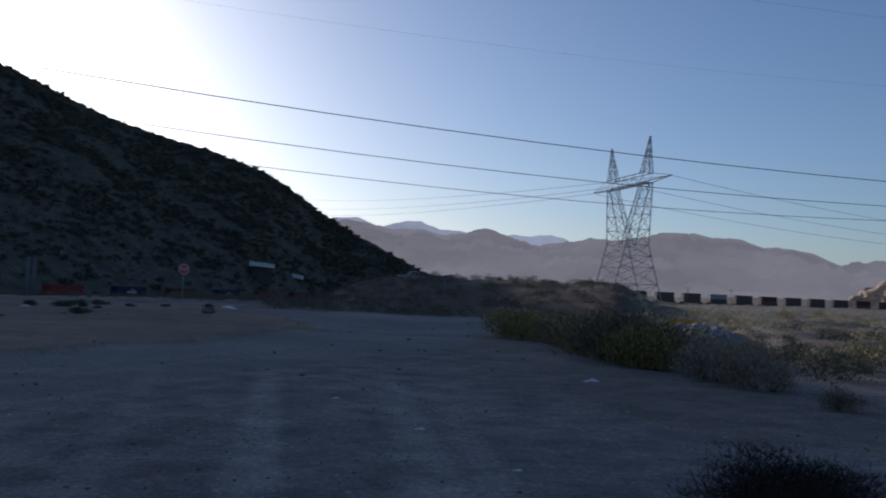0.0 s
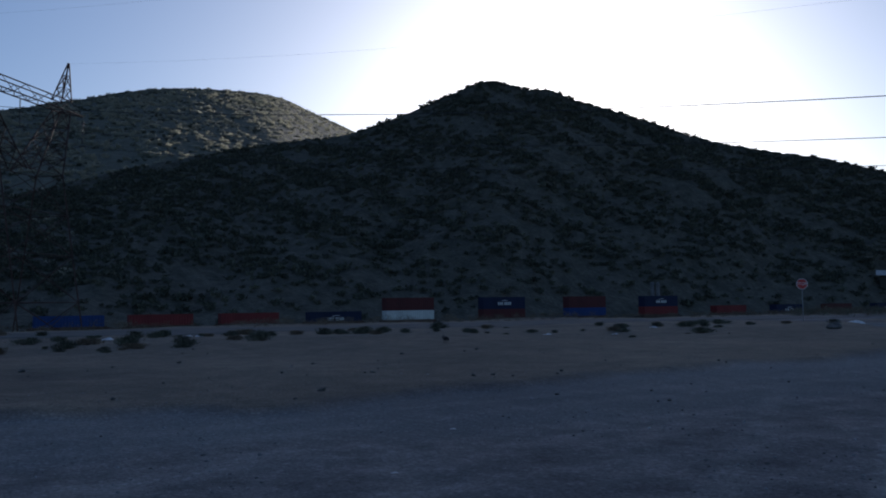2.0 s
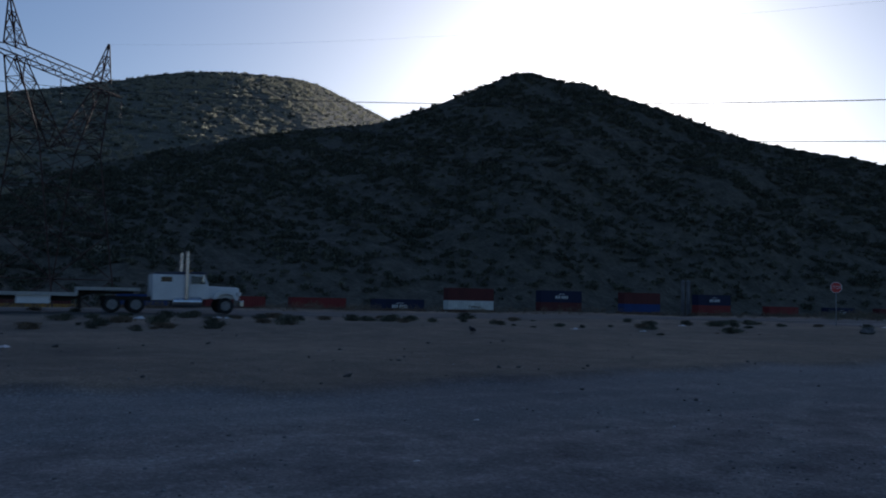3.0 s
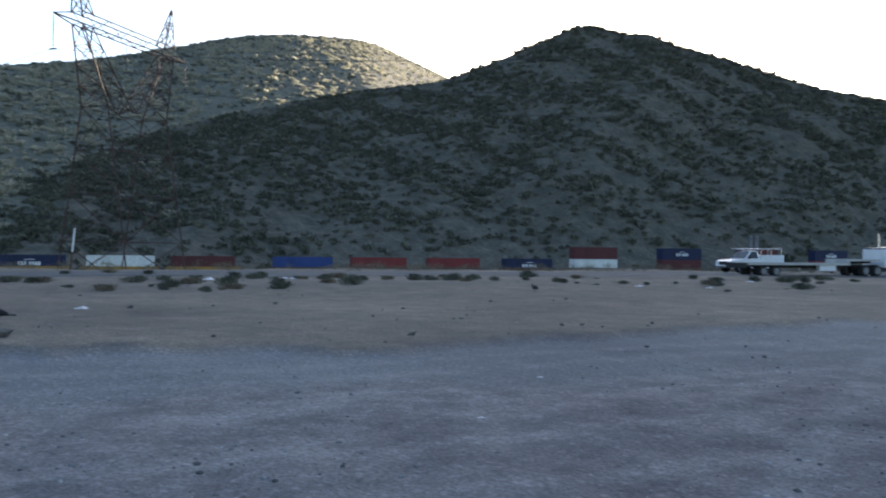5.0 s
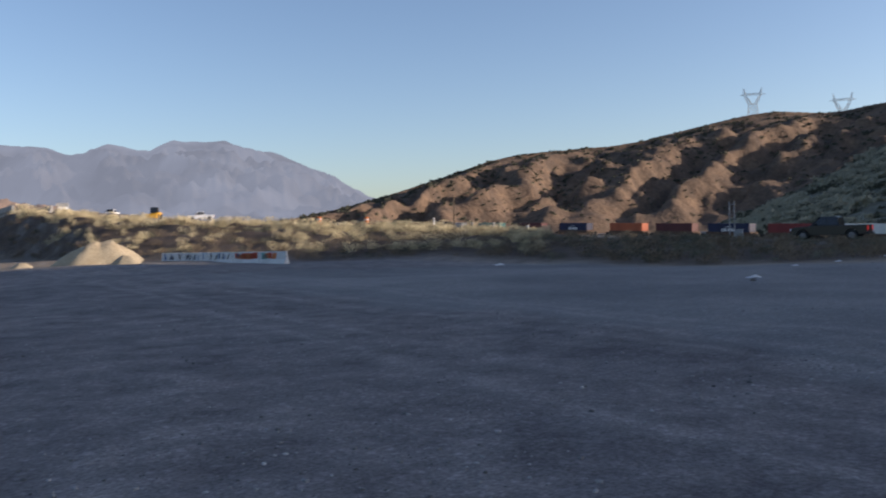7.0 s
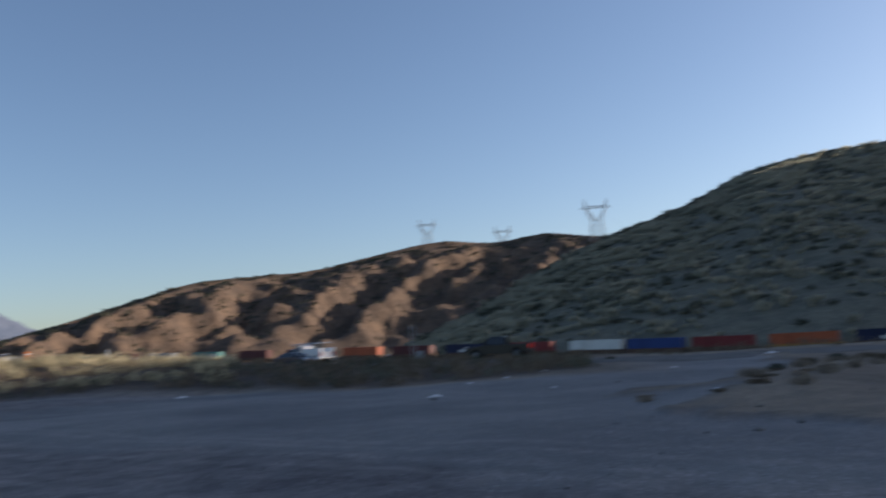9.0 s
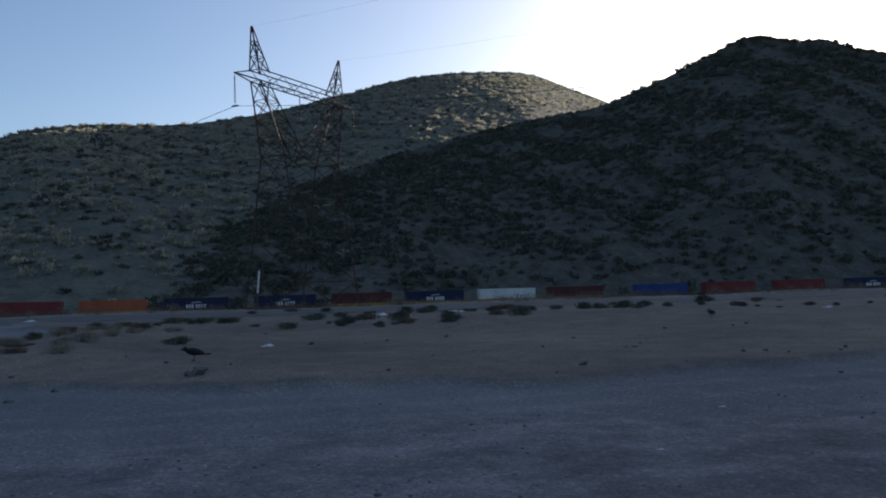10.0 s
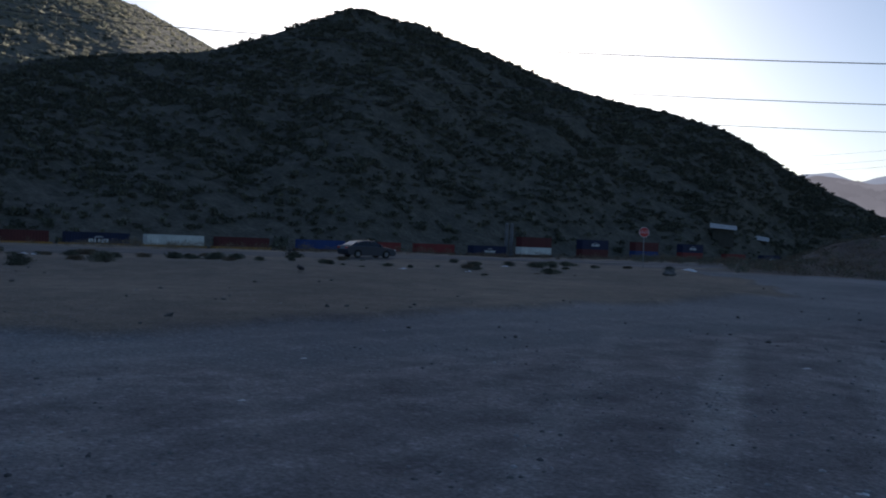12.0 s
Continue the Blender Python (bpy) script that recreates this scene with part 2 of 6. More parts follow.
def ground_mat():
    """Blue-grey gravel, tan dirt and paler compacted wheel tracks, with stones and stains."""
    m = bpy.data.materials.new("lot ground")
    m.use_nodes = True
    n, l = m.node_tree.nodes, m.node_tree.links
    bs = n["Principled BSDF"]
    co = n.new("ShaderNodeTexCoord")

    def tex(scale, detail=6, rough=0.6, stretch=(1, 1, 1)):
        mp = n.new("ShaderNodeMapping")
        mp.inputs["Scale"].default_value = stretch
        t = n.new("ShaderNodeTexNoise")
        t.inputs["Scale"].default_value, t.inputs["Detail"].default_value, t.inputs["Roughness"].default_value = scale, detail, rough
        l.new(co.outputs["Object"], mp.inputs["Vector"])
        l.new(mp.outputs[0], t.inputs["Vector"])
        return t.outputs[0]

    def ramp(src, a, ca, b, cb):
        r = n.new("ShaderNodeValToRGB")
        r.color_ramp.elements[0].position, r.color_ramp.elements[1].position = a, b
        r.color_ramp.elements[0].color, r.color_ramp.elements[1].color = (*ca, 1), (*cb, 1)
        l.new(src, r.inputs[0])
        return r.outputs[0]

    def mix(fac, a, b, mode="MIX"):
        x = n.new("ShaderNodeMixRGB")
        x.blend_type = mode
        if isinstance(fac, float):
            x.inputs[0].default_value = fac
        else:
            l.new(fac, x.inputs[0])
        l.new(a, x.inputs[1])
        l.new(b, x.inputs[2])
        return x.outputs[0]

    def attr(name):
        x = n.new("ShaderNodeAttribute")
        x.attribute_name = name
        return x.outputs["Fac"]

    big, mid, fine = tex(0.12, 6), tex(1.1, 8, 0.7), tex(26, 4, 0.7)
    rough = ramp(mid, 0.32, (0.145, 0.137, 0.142), 0.68, (0.335, 0.318, 0.318))
    even = ramp(mid, 0.2, (0.228, 0.232, 0.238), 0.8, (0.282, 0.285, 0.29))
    grav = mix(attr("worn"), rough, even)
    dirt = ramp(mid, 0.3, (0.2, 0.168, 0.132), 0.7, (0.325, 0.275, 0.222))
    edge = n.new("ShaderNodeMath")
    edge.operation = "MULTIPLY_ADD"
    l.new(attr("dirt"), edge.inputs[0])
    edge.inputs[1].default_value = 1.0
    half = n.new("ShaderNodeMath")
    half.operation = "MULTIPLY_ADD"
    half.inputs[1].default_value, half.inputs[2].default_value = 0.7, -0.35
    l.new(mid, half.inputs[0])
    l.new(half.outputs[0], edge.inputs[2])
    edge.use_clamp = True
    col = mix(edge.outputs[0], grav, dirt)
    # dark soil tone; on the bank it holds the shade of the slope
    soil = ramp(mid, 0.3, (0.085, 0.066, 0.056), 0.7, (0.17, 0.135, 0.11))
    col = mix(attr("bank"), col, soil)
    stain = ramp(big, 0.35, (0.62, 0.62, 0.64), 0.65, (1.12, 1.1, 1.06))
    col = mix(0.8, col, stain, "MULTIPLY")
    pale = ramp(mid, 0.3, (0.32, 0.31, 0.30), 0.7, (0.46, 0.44, 0.42))
    tm = n.new("ShaderNodeMath")
    tm.operation = "MULTIPLY"
    gain = n.new("ShaderNodeMath")
    gain.operation = "MULTIPLY"
    gain.inputs[1].default_value = 1.35
    l.new(attr("track"), gain.inputs[0])
    l.new(gain.outputs[0], tm.inputs[0])
    tm.use_clamp = True
    l.new(mid, tm.inputs[1])
    col = mix(tm.outputs[0], col, pale)
    vo = n.new("ShaderNodeTexVoronoi")
    vo.inputs["Scale"].default_value = 8
    l.new(co.outputs["Object"], vo.inputs["Vector"])
    stones = ramp(vo.outputs["Distance"], 0.1, (1.35, 1.35, 1.38), 0.42, (0.8, 0.8, 0.8))
    col = mix(0.55, col, stones, "MULTIPLY")
    speck = ramp(fine, 0.35, (0.6, 0.6, 0.6), 0.68, (1.35, 1.35, 1.35))
    col = mix(0.9, col, speck, "MULTIPLY")
    l.new(col, bs.inputs["Base Color"])
    bs.inputs["Roughness"].default_value = 0.95
    bs.inputs["Specular IOR Level"].default_value = 0.15
    b1 = n.new("ShaderNodeBump")
    b1.inputs["Strength"].default_value, b1.inputs["Distance"].default_value = 0.7, 0.04
    l.new(fine, b1.inputs["Height"])
    b2 = n.new("ShaderNodeBump")
    b2.inputs["Strength"].default_value, b2.inputs["Distance"].default_value = 0.6, 0.12
    l.new(mid, b2.inputs["Height"])
    l.new(b1.outputs[0], b2.inputs["Normal"])
    l.new(b2.outputs[0], bs.inputs["Normal"])
    return m


def build_hill(name, label, crest, foot, power, spur_len, spur_amp, seed, material, dr=3.0, daz=0.22, fall=0.55, grit=0.0, slant=0.0, stray=0.7):
    """A hill: crest rows of azimuth, distance and elevation; foot distance; spurs run down its flank."""
    ca, cr, ce = zip(*crest)
    az = np.arange(ca[0], ca[-1] + 1e-6, daz)
    rc, el = ease(ca, cr, az), ease(ca, ce, az)
    fa, fr = zip(*foot)
    rf = np.interp(az, fa, fr)
    zc = EYE + rc * np.tan(np.radians(el))
    n1 = int(max((cr[i] - min(fr) for i in range(len(cr)))) / dr)
    f = np.concatenate([np.linspace(0, 1, max(n1, 12)), 1 + np.linspace(0.02, 1.4, 24)])
    F, I = np.meshgrid(f, np.arange(len(az)))
    span = (rc - rf)[I]
    R_ = rf[I] + span * F
    A = np.radians(az)[I]
    x, y = -np.sin(A) * R_, np.cos(A) * R_
    zf = ground_z(x[:, :1], y[:, :1]) - 1.0
    up = np.where(F < 1, np.clip(F, 0, 1) ** power, 1 - fall * (F - 1))
    top = np.maximum(zc[I], zf + 0.5)
    z = zf + (top - zf) * up
    w2, w3 = Wave(seed + 1, spur_len * 0.5, 4), Wave(seed + 2, spur_len * 1.3, 2)
    body = np.clip(F, 0, 1) * (1 - np.clip(F, 0, 1)) * 4
    # spurs and gullies run slantwise down the flank
    metres = (np.radians(az) * np.mean(rc))[I] + slant * span * np.clip(F, 0, 1)
    s = np.sin(6.283 * metres / spur_len + stray * w3(x, y)) + 0.3 * np.sin(6.283 * metres / (spur_len * 0.41) + 1.3 + 2.0 * w3(y, x))
    z = z + np.clip(body, 0, 1) ** 1.1 * (spur_amp * s + 0.25 * spur_amp * w2(x, y)) * np.clip((top - zf) / 30, 0.05, 1)
    z = z + grit * w2(x * 5, y * 5) * np.clip(F * 4, 0, 1)
    # no spur stands above the crest behind it
    lid = EYE + R_ * np.tan(np.radians(el))[I] - 0.4
    z = np.where(F < 1, lid - np.logaddexp(0, (lid - z) / 3.0) * 3.0 + 0.0, z)
    z = np.where((F > 0.97) & (F <= 1), np.maximum(z, lid - 0.5), z)
    v = np.stack([x, y, z], -1)
    ob = part(name, grid_mesh(name, v, len(az), len(f)), material)
    return tagged(ob, label, "hill", kind="structure"), v


scrub_soil = mat("hillside brush and soil", ((0.068, 0.066, 0.05), (0.14, 0.126, 0.096)), 0.2, 0.95, bump=0.9, fine_scale=0.9, bump_dist=0.6, fine=0.6)
# haze over the back ridge is put into a slightly paler soil colour
pale_soil = mat("ridge brush and dry grass, paled for haze", ((0.10, 0.102, 0.076), (0.165, 0.158, 0.115)), 0.14, 0.95, bump=0.7, fine_scale=0.7, bump_dist=0.5, fine=0.5)
dry_soil = mat("tawny grass and brush slope", ((0.08, 0.058, 0.045), (0.175, 0.118, 0.08)), 0.05, 0.95, bump=0.9, fine_scale=0.3, bump_dist=1.5, fine=0.5)
build_ground(ground_mat())
near_hill, near_v = build_hill("hill_near", "steep dark hillside dotted with chaparral scrub", [
    (-1.5, 493, 0.2), (0.1, 482, 0.85), (2.9, 472, 2.28), (5.3, 464, 3.5), (7.7, 456, 4.76), (10.1, 449, 6.3), (11.5, 446, 7.2), (15.4, 440, 8.65), (19.9, 432, 9.75), (22.5, 428, 10.45), (24.5, 424, 11.15), (27.6, 420, 12.4), (31.1, 415, 13.55), (33.1, 413, 14.38), (34.7, 413, 14.5), (36.4, 413, 15.0), (37.7, 413, 15.0),
    (40.0, 415, 14.2), (43, 419, 13.0), (46.6, 424, 11.75), (52, 419, 10.9), (58, 401, 9.7), (65, 373, 7.8), (72, 338, 5.5), (78, 310, 3.2), (84, 292, 0.6)],
    [(-1.5, 396), (8, 381), (12, 337), (15, 312), (18, 291), (22, 270), (30, 236), (40, 211), (50, 195), (70, 189), (84, 193)], 1.2, 85, 2.6, 21, scrub_soil, grit=0.35, slant=0.3)
back_hill, back_v = build_hill("hill_back", "brush-covered ridge behind the nearer hill", [
    (42, 1700, 8.0), (46.6, 1450, 11.8), (48.9, 1310, 12.8), (51.5, 1160, 13.9), (54.7, 1000, 14.25), (59.9, 830, 14.05), (64.6, 730, 13.0), (70.7, 650, 11.6), (75.2, 610, 10.9), (80, 590, 10.7), (83.8, 570, 10.3), (89.4, 530, 8.2), (94, 493, 6.8), (99.5, 459, 4.5), (104, 424, 2.2), (109, 390, 0.2)],
    [(42, 287), (60, 230), (80, 195), (90, 197), (100, 218), (109, 275)], 1.0, 160, 0.9, 31, pale_soil, grit=0.35, slant=-0.3)
far_hill, far_v = build_hill("hill_far", "tawny ridge with sunlit spurs and gullies", [
    (84, 1080, 6.0), (94.7, 1030, 6.9), (98.1, 1060, 7.35), (101.7, 1070, 7.0), (105.4, 1040, 7.3), (110, 1000, 6.6), (114.3, 960, 5.8), (118, 930, 5.6), (122.5, 900, 5.2), (126.4, 860, 4.1), (132.4, 800, 2.35), (136, 760, 1.6), (141, 720, 1.0), (147, 700, 0.3)],
    [(84, 760), (94, 745), (100, 755), (106, 750), (115, 710), (126, 650), (136, 590), (147, 600)], 0.9, 105, 12.0, 41, dry_soil, dr=3, grit=0.3, slant=0.55, stray=1.4)


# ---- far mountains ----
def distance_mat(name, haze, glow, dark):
    """Far slopes; the haze of kilometres of dusty air is put in as emission."""
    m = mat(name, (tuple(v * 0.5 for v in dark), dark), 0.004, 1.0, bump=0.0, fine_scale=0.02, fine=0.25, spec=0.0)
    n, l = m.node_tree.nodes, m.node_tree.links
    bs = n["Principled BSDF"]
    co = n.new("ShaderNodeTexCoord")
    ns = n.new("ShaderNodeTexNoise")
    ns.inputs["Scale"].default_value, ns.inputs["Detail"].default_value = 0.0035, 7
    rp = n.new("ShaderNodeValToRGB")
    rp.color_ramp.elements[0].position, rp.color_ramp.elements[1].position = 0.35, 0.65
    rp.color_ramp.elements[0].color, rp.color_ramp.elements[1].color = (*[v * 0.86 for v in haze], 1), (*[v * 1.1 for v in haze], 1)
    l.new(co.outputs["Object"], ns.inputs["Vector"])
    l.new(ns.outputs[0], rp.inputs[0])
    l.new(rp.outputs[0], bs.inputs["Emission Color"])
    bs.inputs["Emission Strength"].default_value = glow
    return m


def mountain(name, label, crest, dist, depth, seed, material, relief):
    ca, ce = zip(*crest)
    az = np.arange(ca[0], ca[-1], 0.12)
    el = np.interp(az, ca, ce)
    F, I = np.meshgrid(np.concatenate([np.linspace(0, 1, 40), [1.05, 1.3]]), np.arange(len(az)))
    A = np.radians(az)[I]
    R_ = dist - depth + depth * F
    x, y = -np.sin(A) * R_, np.cos(A) * R_
    zc = (EYE + dist * np.tan(np.radians(el)))[I]
    up = np.where(F <= 1, F, 1 - 2 * (F - 1))
    w, w2 = Wave(seed, relief * 9, 5), Wave(seed + 4, 260, 3)
    z = zc * up + relief * (1 - np.abs(w(x, y)) * 1.4) * np.clip(F * (1 - F) * 4, 0, 1) + 5 * w2(x, y) * np.clip(F * 3, 0, 1)
    v = np.stack([x, y, z], -1)
    return tagged(part(name, grid_mesh(name, v, len(az), F.shape[1]), material), label, "mountains", kind="structure")


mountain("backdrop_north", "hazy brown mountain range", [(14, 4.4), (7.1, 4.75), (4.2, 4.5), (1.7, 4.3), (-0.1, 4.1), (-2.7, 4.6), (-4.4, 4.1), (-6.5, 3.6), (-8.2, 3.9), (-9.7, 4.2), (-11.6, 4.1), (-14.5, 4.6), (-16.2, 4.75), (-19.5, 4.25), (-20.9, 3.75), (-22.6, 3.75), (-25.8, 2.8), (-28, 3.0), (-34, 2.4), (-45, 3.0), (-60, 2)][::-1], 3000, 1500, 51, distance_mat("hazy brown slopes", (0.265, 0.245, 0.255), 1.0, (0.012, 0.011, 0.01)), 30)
mountain("backdrop_peaks", "pale blue peaks far beyond the range", [(12, 4.2), (7.5, 4.9), (6.0, 5.05), (4.5, 4.6), (3, 4.9), (1.7, 5.1), (0.4, 4.5), (-2, 4.2), (-5, 4.3), (-7.2, 4.35), (-8.5, 3.9), (-10, 3)][::-1], 4300, 900, 53, distance_mat("hazy far peaks", (0.40, 0.42, 0.48), 1.0, (0.05, 0.05, 0.06)), 25)
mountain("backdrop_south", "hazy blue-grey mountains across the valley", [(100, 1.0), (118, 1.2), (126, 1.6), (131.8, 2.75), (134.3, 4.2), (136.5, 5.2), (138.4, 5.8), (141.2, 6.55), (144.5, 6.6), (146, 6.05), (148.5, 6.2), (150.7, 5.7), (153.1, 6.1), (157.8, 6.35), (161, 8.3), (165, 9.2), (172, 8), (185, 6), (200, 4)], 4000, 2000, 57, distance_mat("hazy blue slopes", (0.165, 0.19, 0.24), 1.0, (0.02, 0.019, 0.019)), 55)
mountain("backdrop_foothill", "dry brown foothills below the southern mountains", [(149, 0.5), (153, 2.2), (156, 2.9), (159, 3.4), (163, 4.0), (170, 4.4), (180, 3)], 1500, 700, 61, distance_mat("hazy dry foothill slopes", (0.17, 0.14, 0.135), 0.7, (0.16, 0.11, 0.075)), 22)


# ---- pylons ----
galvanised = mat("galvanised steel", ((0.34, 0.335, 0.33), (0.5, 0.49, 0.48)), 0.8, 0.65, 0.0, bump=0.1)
wire_black = mat("weathered cable", ((0.05, 0.05, 0.055), (0.09, 0.09, 0.09)), 0.5, 0.6, bump=0)


def braces(corners_a, corners_b, steps):
    """End points of the crossed bars between two rings of four corners."""
    ca, cb = [Vector(c) for c in corners_a], [Vector(c) for c in corners_b]
    out = []
    for k in range(steps):
        t0, t1 = k / steps, (k + 1) / steps
        for i in range(4):
            j = (i + 1) % 4
            p0, p1 = ca[i].lerp(cb[i], t0), ca[i].lerp(cb[i], t1)
            q0, q1 = ca[j].lerp(cb[j], t0), ca[j].lerp(cb[j], t1)
            out += [(p0, q1), (q0, p1), (p1, q1)]
    return out


def lattice(bm, corners_a, corners_b, steps, w, wb):
    """Four posts and their bracing between two rings of four corners."""
    for a, b in zip(corners_a, corners_b):
        rod(bm, a, b, w)
    for p0, p1 in braces(corners_a, corners_b, steps):
        rod(bm, p0, p1, wb)


def ring(x, y, z, hx, hy):
    return [(x - hx, y - hy, z), (x + hx, y - hy, z), (x + hx, y + hy, z), (x - hx, y + hy, z)]


def pylon(name, label, m, arm=28.0, thick=1.0, insulators=True, foot=6.6, steel=None, hip=4.7, tip=14.0):
    """A single-circuit lattice pylon with two horns, the arm along x at that height, its base at z 0."""
    steel = steel or galvanised
    root = new(name)
    root.matrix_basis = m
    w, b = 0.19 * thick, 0.085 * thick
    waist = arm - 11.5
    mid = max(waist * 0.5, 5)
    feet, knees, hips = ring(0, 0, -1.5, foot, foot), ring(0, 0, mid, max(foot * 0.8, hip), foot * 0.66), ring(0, 0, waist, hip, 2.4)
    for k in range(4):
        bm = bmesh.new()
        rod(bm, feet[k], knees[k], w)
        rod(bm, knees[k], hips[k], w)
        part("leg", bm, steel, root)
    for lo, hi in ((feet, knees), (knees, hips)):
        for p0, p1 in braces(lo, hi, 2):
            bm = bmesh.new()
            rod(bm, p0, p1, b)
            part("brace", bm, steel, root)
    for sx in (-1, 1):
        bm = bmesh.new()
        lo = [(sx * 0.25, -1.6, waist), (sx * hip, -2.4, waist), (sx * hip, 2.4, waist), (sx * 0.25, 1.6, waist)]
        hi = [(sx * 8.0, -1.0, arm), (sx * 9.7, -1.0, arm), (sx * 9.7, 1.0, arm), (sx * 8.0, 1.0, arm)]
        lattice(bm, lo, hi, 4, w * 0.9, b)
        part("fork", bm, steel, root)
        bm = bmesh.new()
        lattice(bm, ring(sx * 8.8, 0, arm + 1.6, 1.1, 1.0), ring(sx * 10.3, 0, arm + 8.6, 0.07, 0.07), 3, w * 0.8, b)
        part("horn", bm, steel, root)
    bm = bmesh.new()
    n = 8
    for k in range(n):
        x0, x1 = -9.6 + 19.2 * k / n, -9.6 + 19.2 * (k + 1) / n
        for y in (-1.0, 1.0):
            rod(bm, (x0, y, arm), (x1, y, arm), w * 0.8)
            rod(bm, (x0, y, arm + 1.8), (x1, y, arm + 1.8), w * 0.8)
            rod(bm, (x0, y, arm + (0 if k % 2 else 1.8)), (x1, y, arm + (1.8 if k % 2 else 0)), b)
        rod(bm, (x0, -1, arm), (x1, 1, arm), b)
        rod(bm, (x1, -1, arm), (x1, 1, arm), b)
    for sx in (-1, 1):
        for y in (-1.0, 1.0):
            rod(bm, (sx * 9.6, y, arm), (sx * tip, 0, arm + 0.3), w * 0.9)
            rod(bm, (sx * 9.6, y, arm + 1.8), (sx * tip, 0, arm + 0.3), b)
    part("cross_arm", bm, steel, root)
    if insulators:
        for x in (-13.9, 0, 13.9):
            bm = bmesh.new()
            for k in range(15):
                disc(bm, (x, 0, arm - 0.4 - 0.28 * k), 0.13, 0.1, "Z", 8)
            rod(bm, (x, 0, arm + 0.2), (x, 0, arm - 4.9), 0.06)
            box(bm, x - 0.1, -0.6, arm - 5.0, x + 0.1, 0.6, arm - 4.8)
            part("insulator", bm, wire_black, root, "dark insulator string")
    return tagged(root, label, "pylon")


def facing(p, deg):
    """Pose at p with its x axis at that bearing."""
    return pose(p.x, p.y, p.z, 0, 0, deg)


def wire(points, w):
    cu = bpy.data.curves.new("cable", "CURVE")
    cu.dimensions, cu.bevel_depth, cu.bevel_resolution = "3D", w / 2, 1
    sp = cu.splines.new("POLY")
    sp.points.add(len(points) - 1)
    for p, q in zip(sp.points, points):
        p.co = (*q, 1)
    cu.materials.append(wire_black)
    return new("power_cable", cu)


def span(a, b, sag, w, n=40):
    a, b = Vector(a), Vector(b)
    pts = []
    for k in range(n + 1):
        t = k / n
        p = a.lerp(b, t)
        p.z -= sag * 4 * t * (1 - t)
        pts.append(p)
    return tagged(wire(pts, w), "thin dark overhead power cable", "cable", "overhead cables")


# big pylon beside the railway; its backlit shade is put into the dark steel
P_BIG = polar(67.6, 143.7, -3.2)
BIG_ARM, BIG_DEG, BIG_WIDE = 38.0, 121.0, 1.18
pylon("pylon", "tall grey lattice pylon with two horns beside the railway", facing(P_BIG, BIG_DEG) @ Matrix.Diagonal((BIG_WIDE, 1, 1, 1)), BIG_ARM, 1.12, hip=6.4, steel=mat("rust-brown steel darkened for backlight", ((0.055, 0.032, 0.028), (0.10, 0.06, 0.05)), 0.3, 0.8, bump=0.1))
# pylon on the rise ahead
P_RISE = polar(-12.33, 165.9, 3.5)
RISE_ARM, RISE_DEG = 20.8, 286.2
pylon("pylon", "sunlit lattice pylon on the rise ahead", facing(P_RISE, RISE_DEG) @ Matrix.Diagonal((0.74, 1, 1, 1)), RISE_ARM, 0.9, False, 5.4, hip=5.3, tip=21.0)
for az, r, el, deg in ((94.65, 1000, 6.8, 100), (106.3, 1060, 7.05, 112), (101.1, 1085, 6.3, 106)):
    k = 1.32 if az < 95 else 1.0
    pylon("pylon", "distant lattice pylon on the ridge", facing(polar(az, r, EYE + r * math.tan(radians(el)) - 1.5), deg) @ Matrix.Diagonal((k, k, k, 1)), 28.0, 1.6, False)


def bearing(deg):
    return Vector((math.cos(radians(deg)), math.sin(radians(deg)), 0))


def run(p, deg, arm, line, far, rise, sag, w, xs, drop):
    """Cables from a pylon's arm to points far along the line."""
    ax, ln = bearing(deg), bearing(line)
    for x in xs:
        a = p + ax * x + Vector((0, 0, arm - drop))
        span(a, p + ax * x + ln * far + Vector((0, 0, arm - drop + rise)), sag, w)


run(P_BIG, BIG_DEG, BIG_ARM, 12.8, 360, 0, 15.9, 0.075, (-13.9 * BIG_WIDE, 0, 13.9 * BIG_WIDE), 4.9)
run(P_BIG, BIG_DEG, BIG_ARM, 190.5, 630, 78, 24, 0.08, (-13.9 * BIG_WIDE, 0, 13.9 * BIG_WIDE), 4.9)
run(P_BIG, BIG_DEG, BIG_ARM, 12.8, 341, 0, 12, 0.014, (-10.3 * BIG_WIDE, 10.3 * BIG_WIDE), -8.6)
for x, el in ((15.5, 6.5), (0, 5.9), (-15.5, 5.5)):
    a = P_RISE + bearing(RISE_DEG) * x + Vector((0, 0, RISE_ARM + 0.2))
    span(a, polar(14, 560, EYE + 560 * math.tan(radians(el))), 6, 0.08)
    span(a, polar(-42, 420, EYE + 420 * math.tan(radians(el - 1.6))), 7, 0.07)

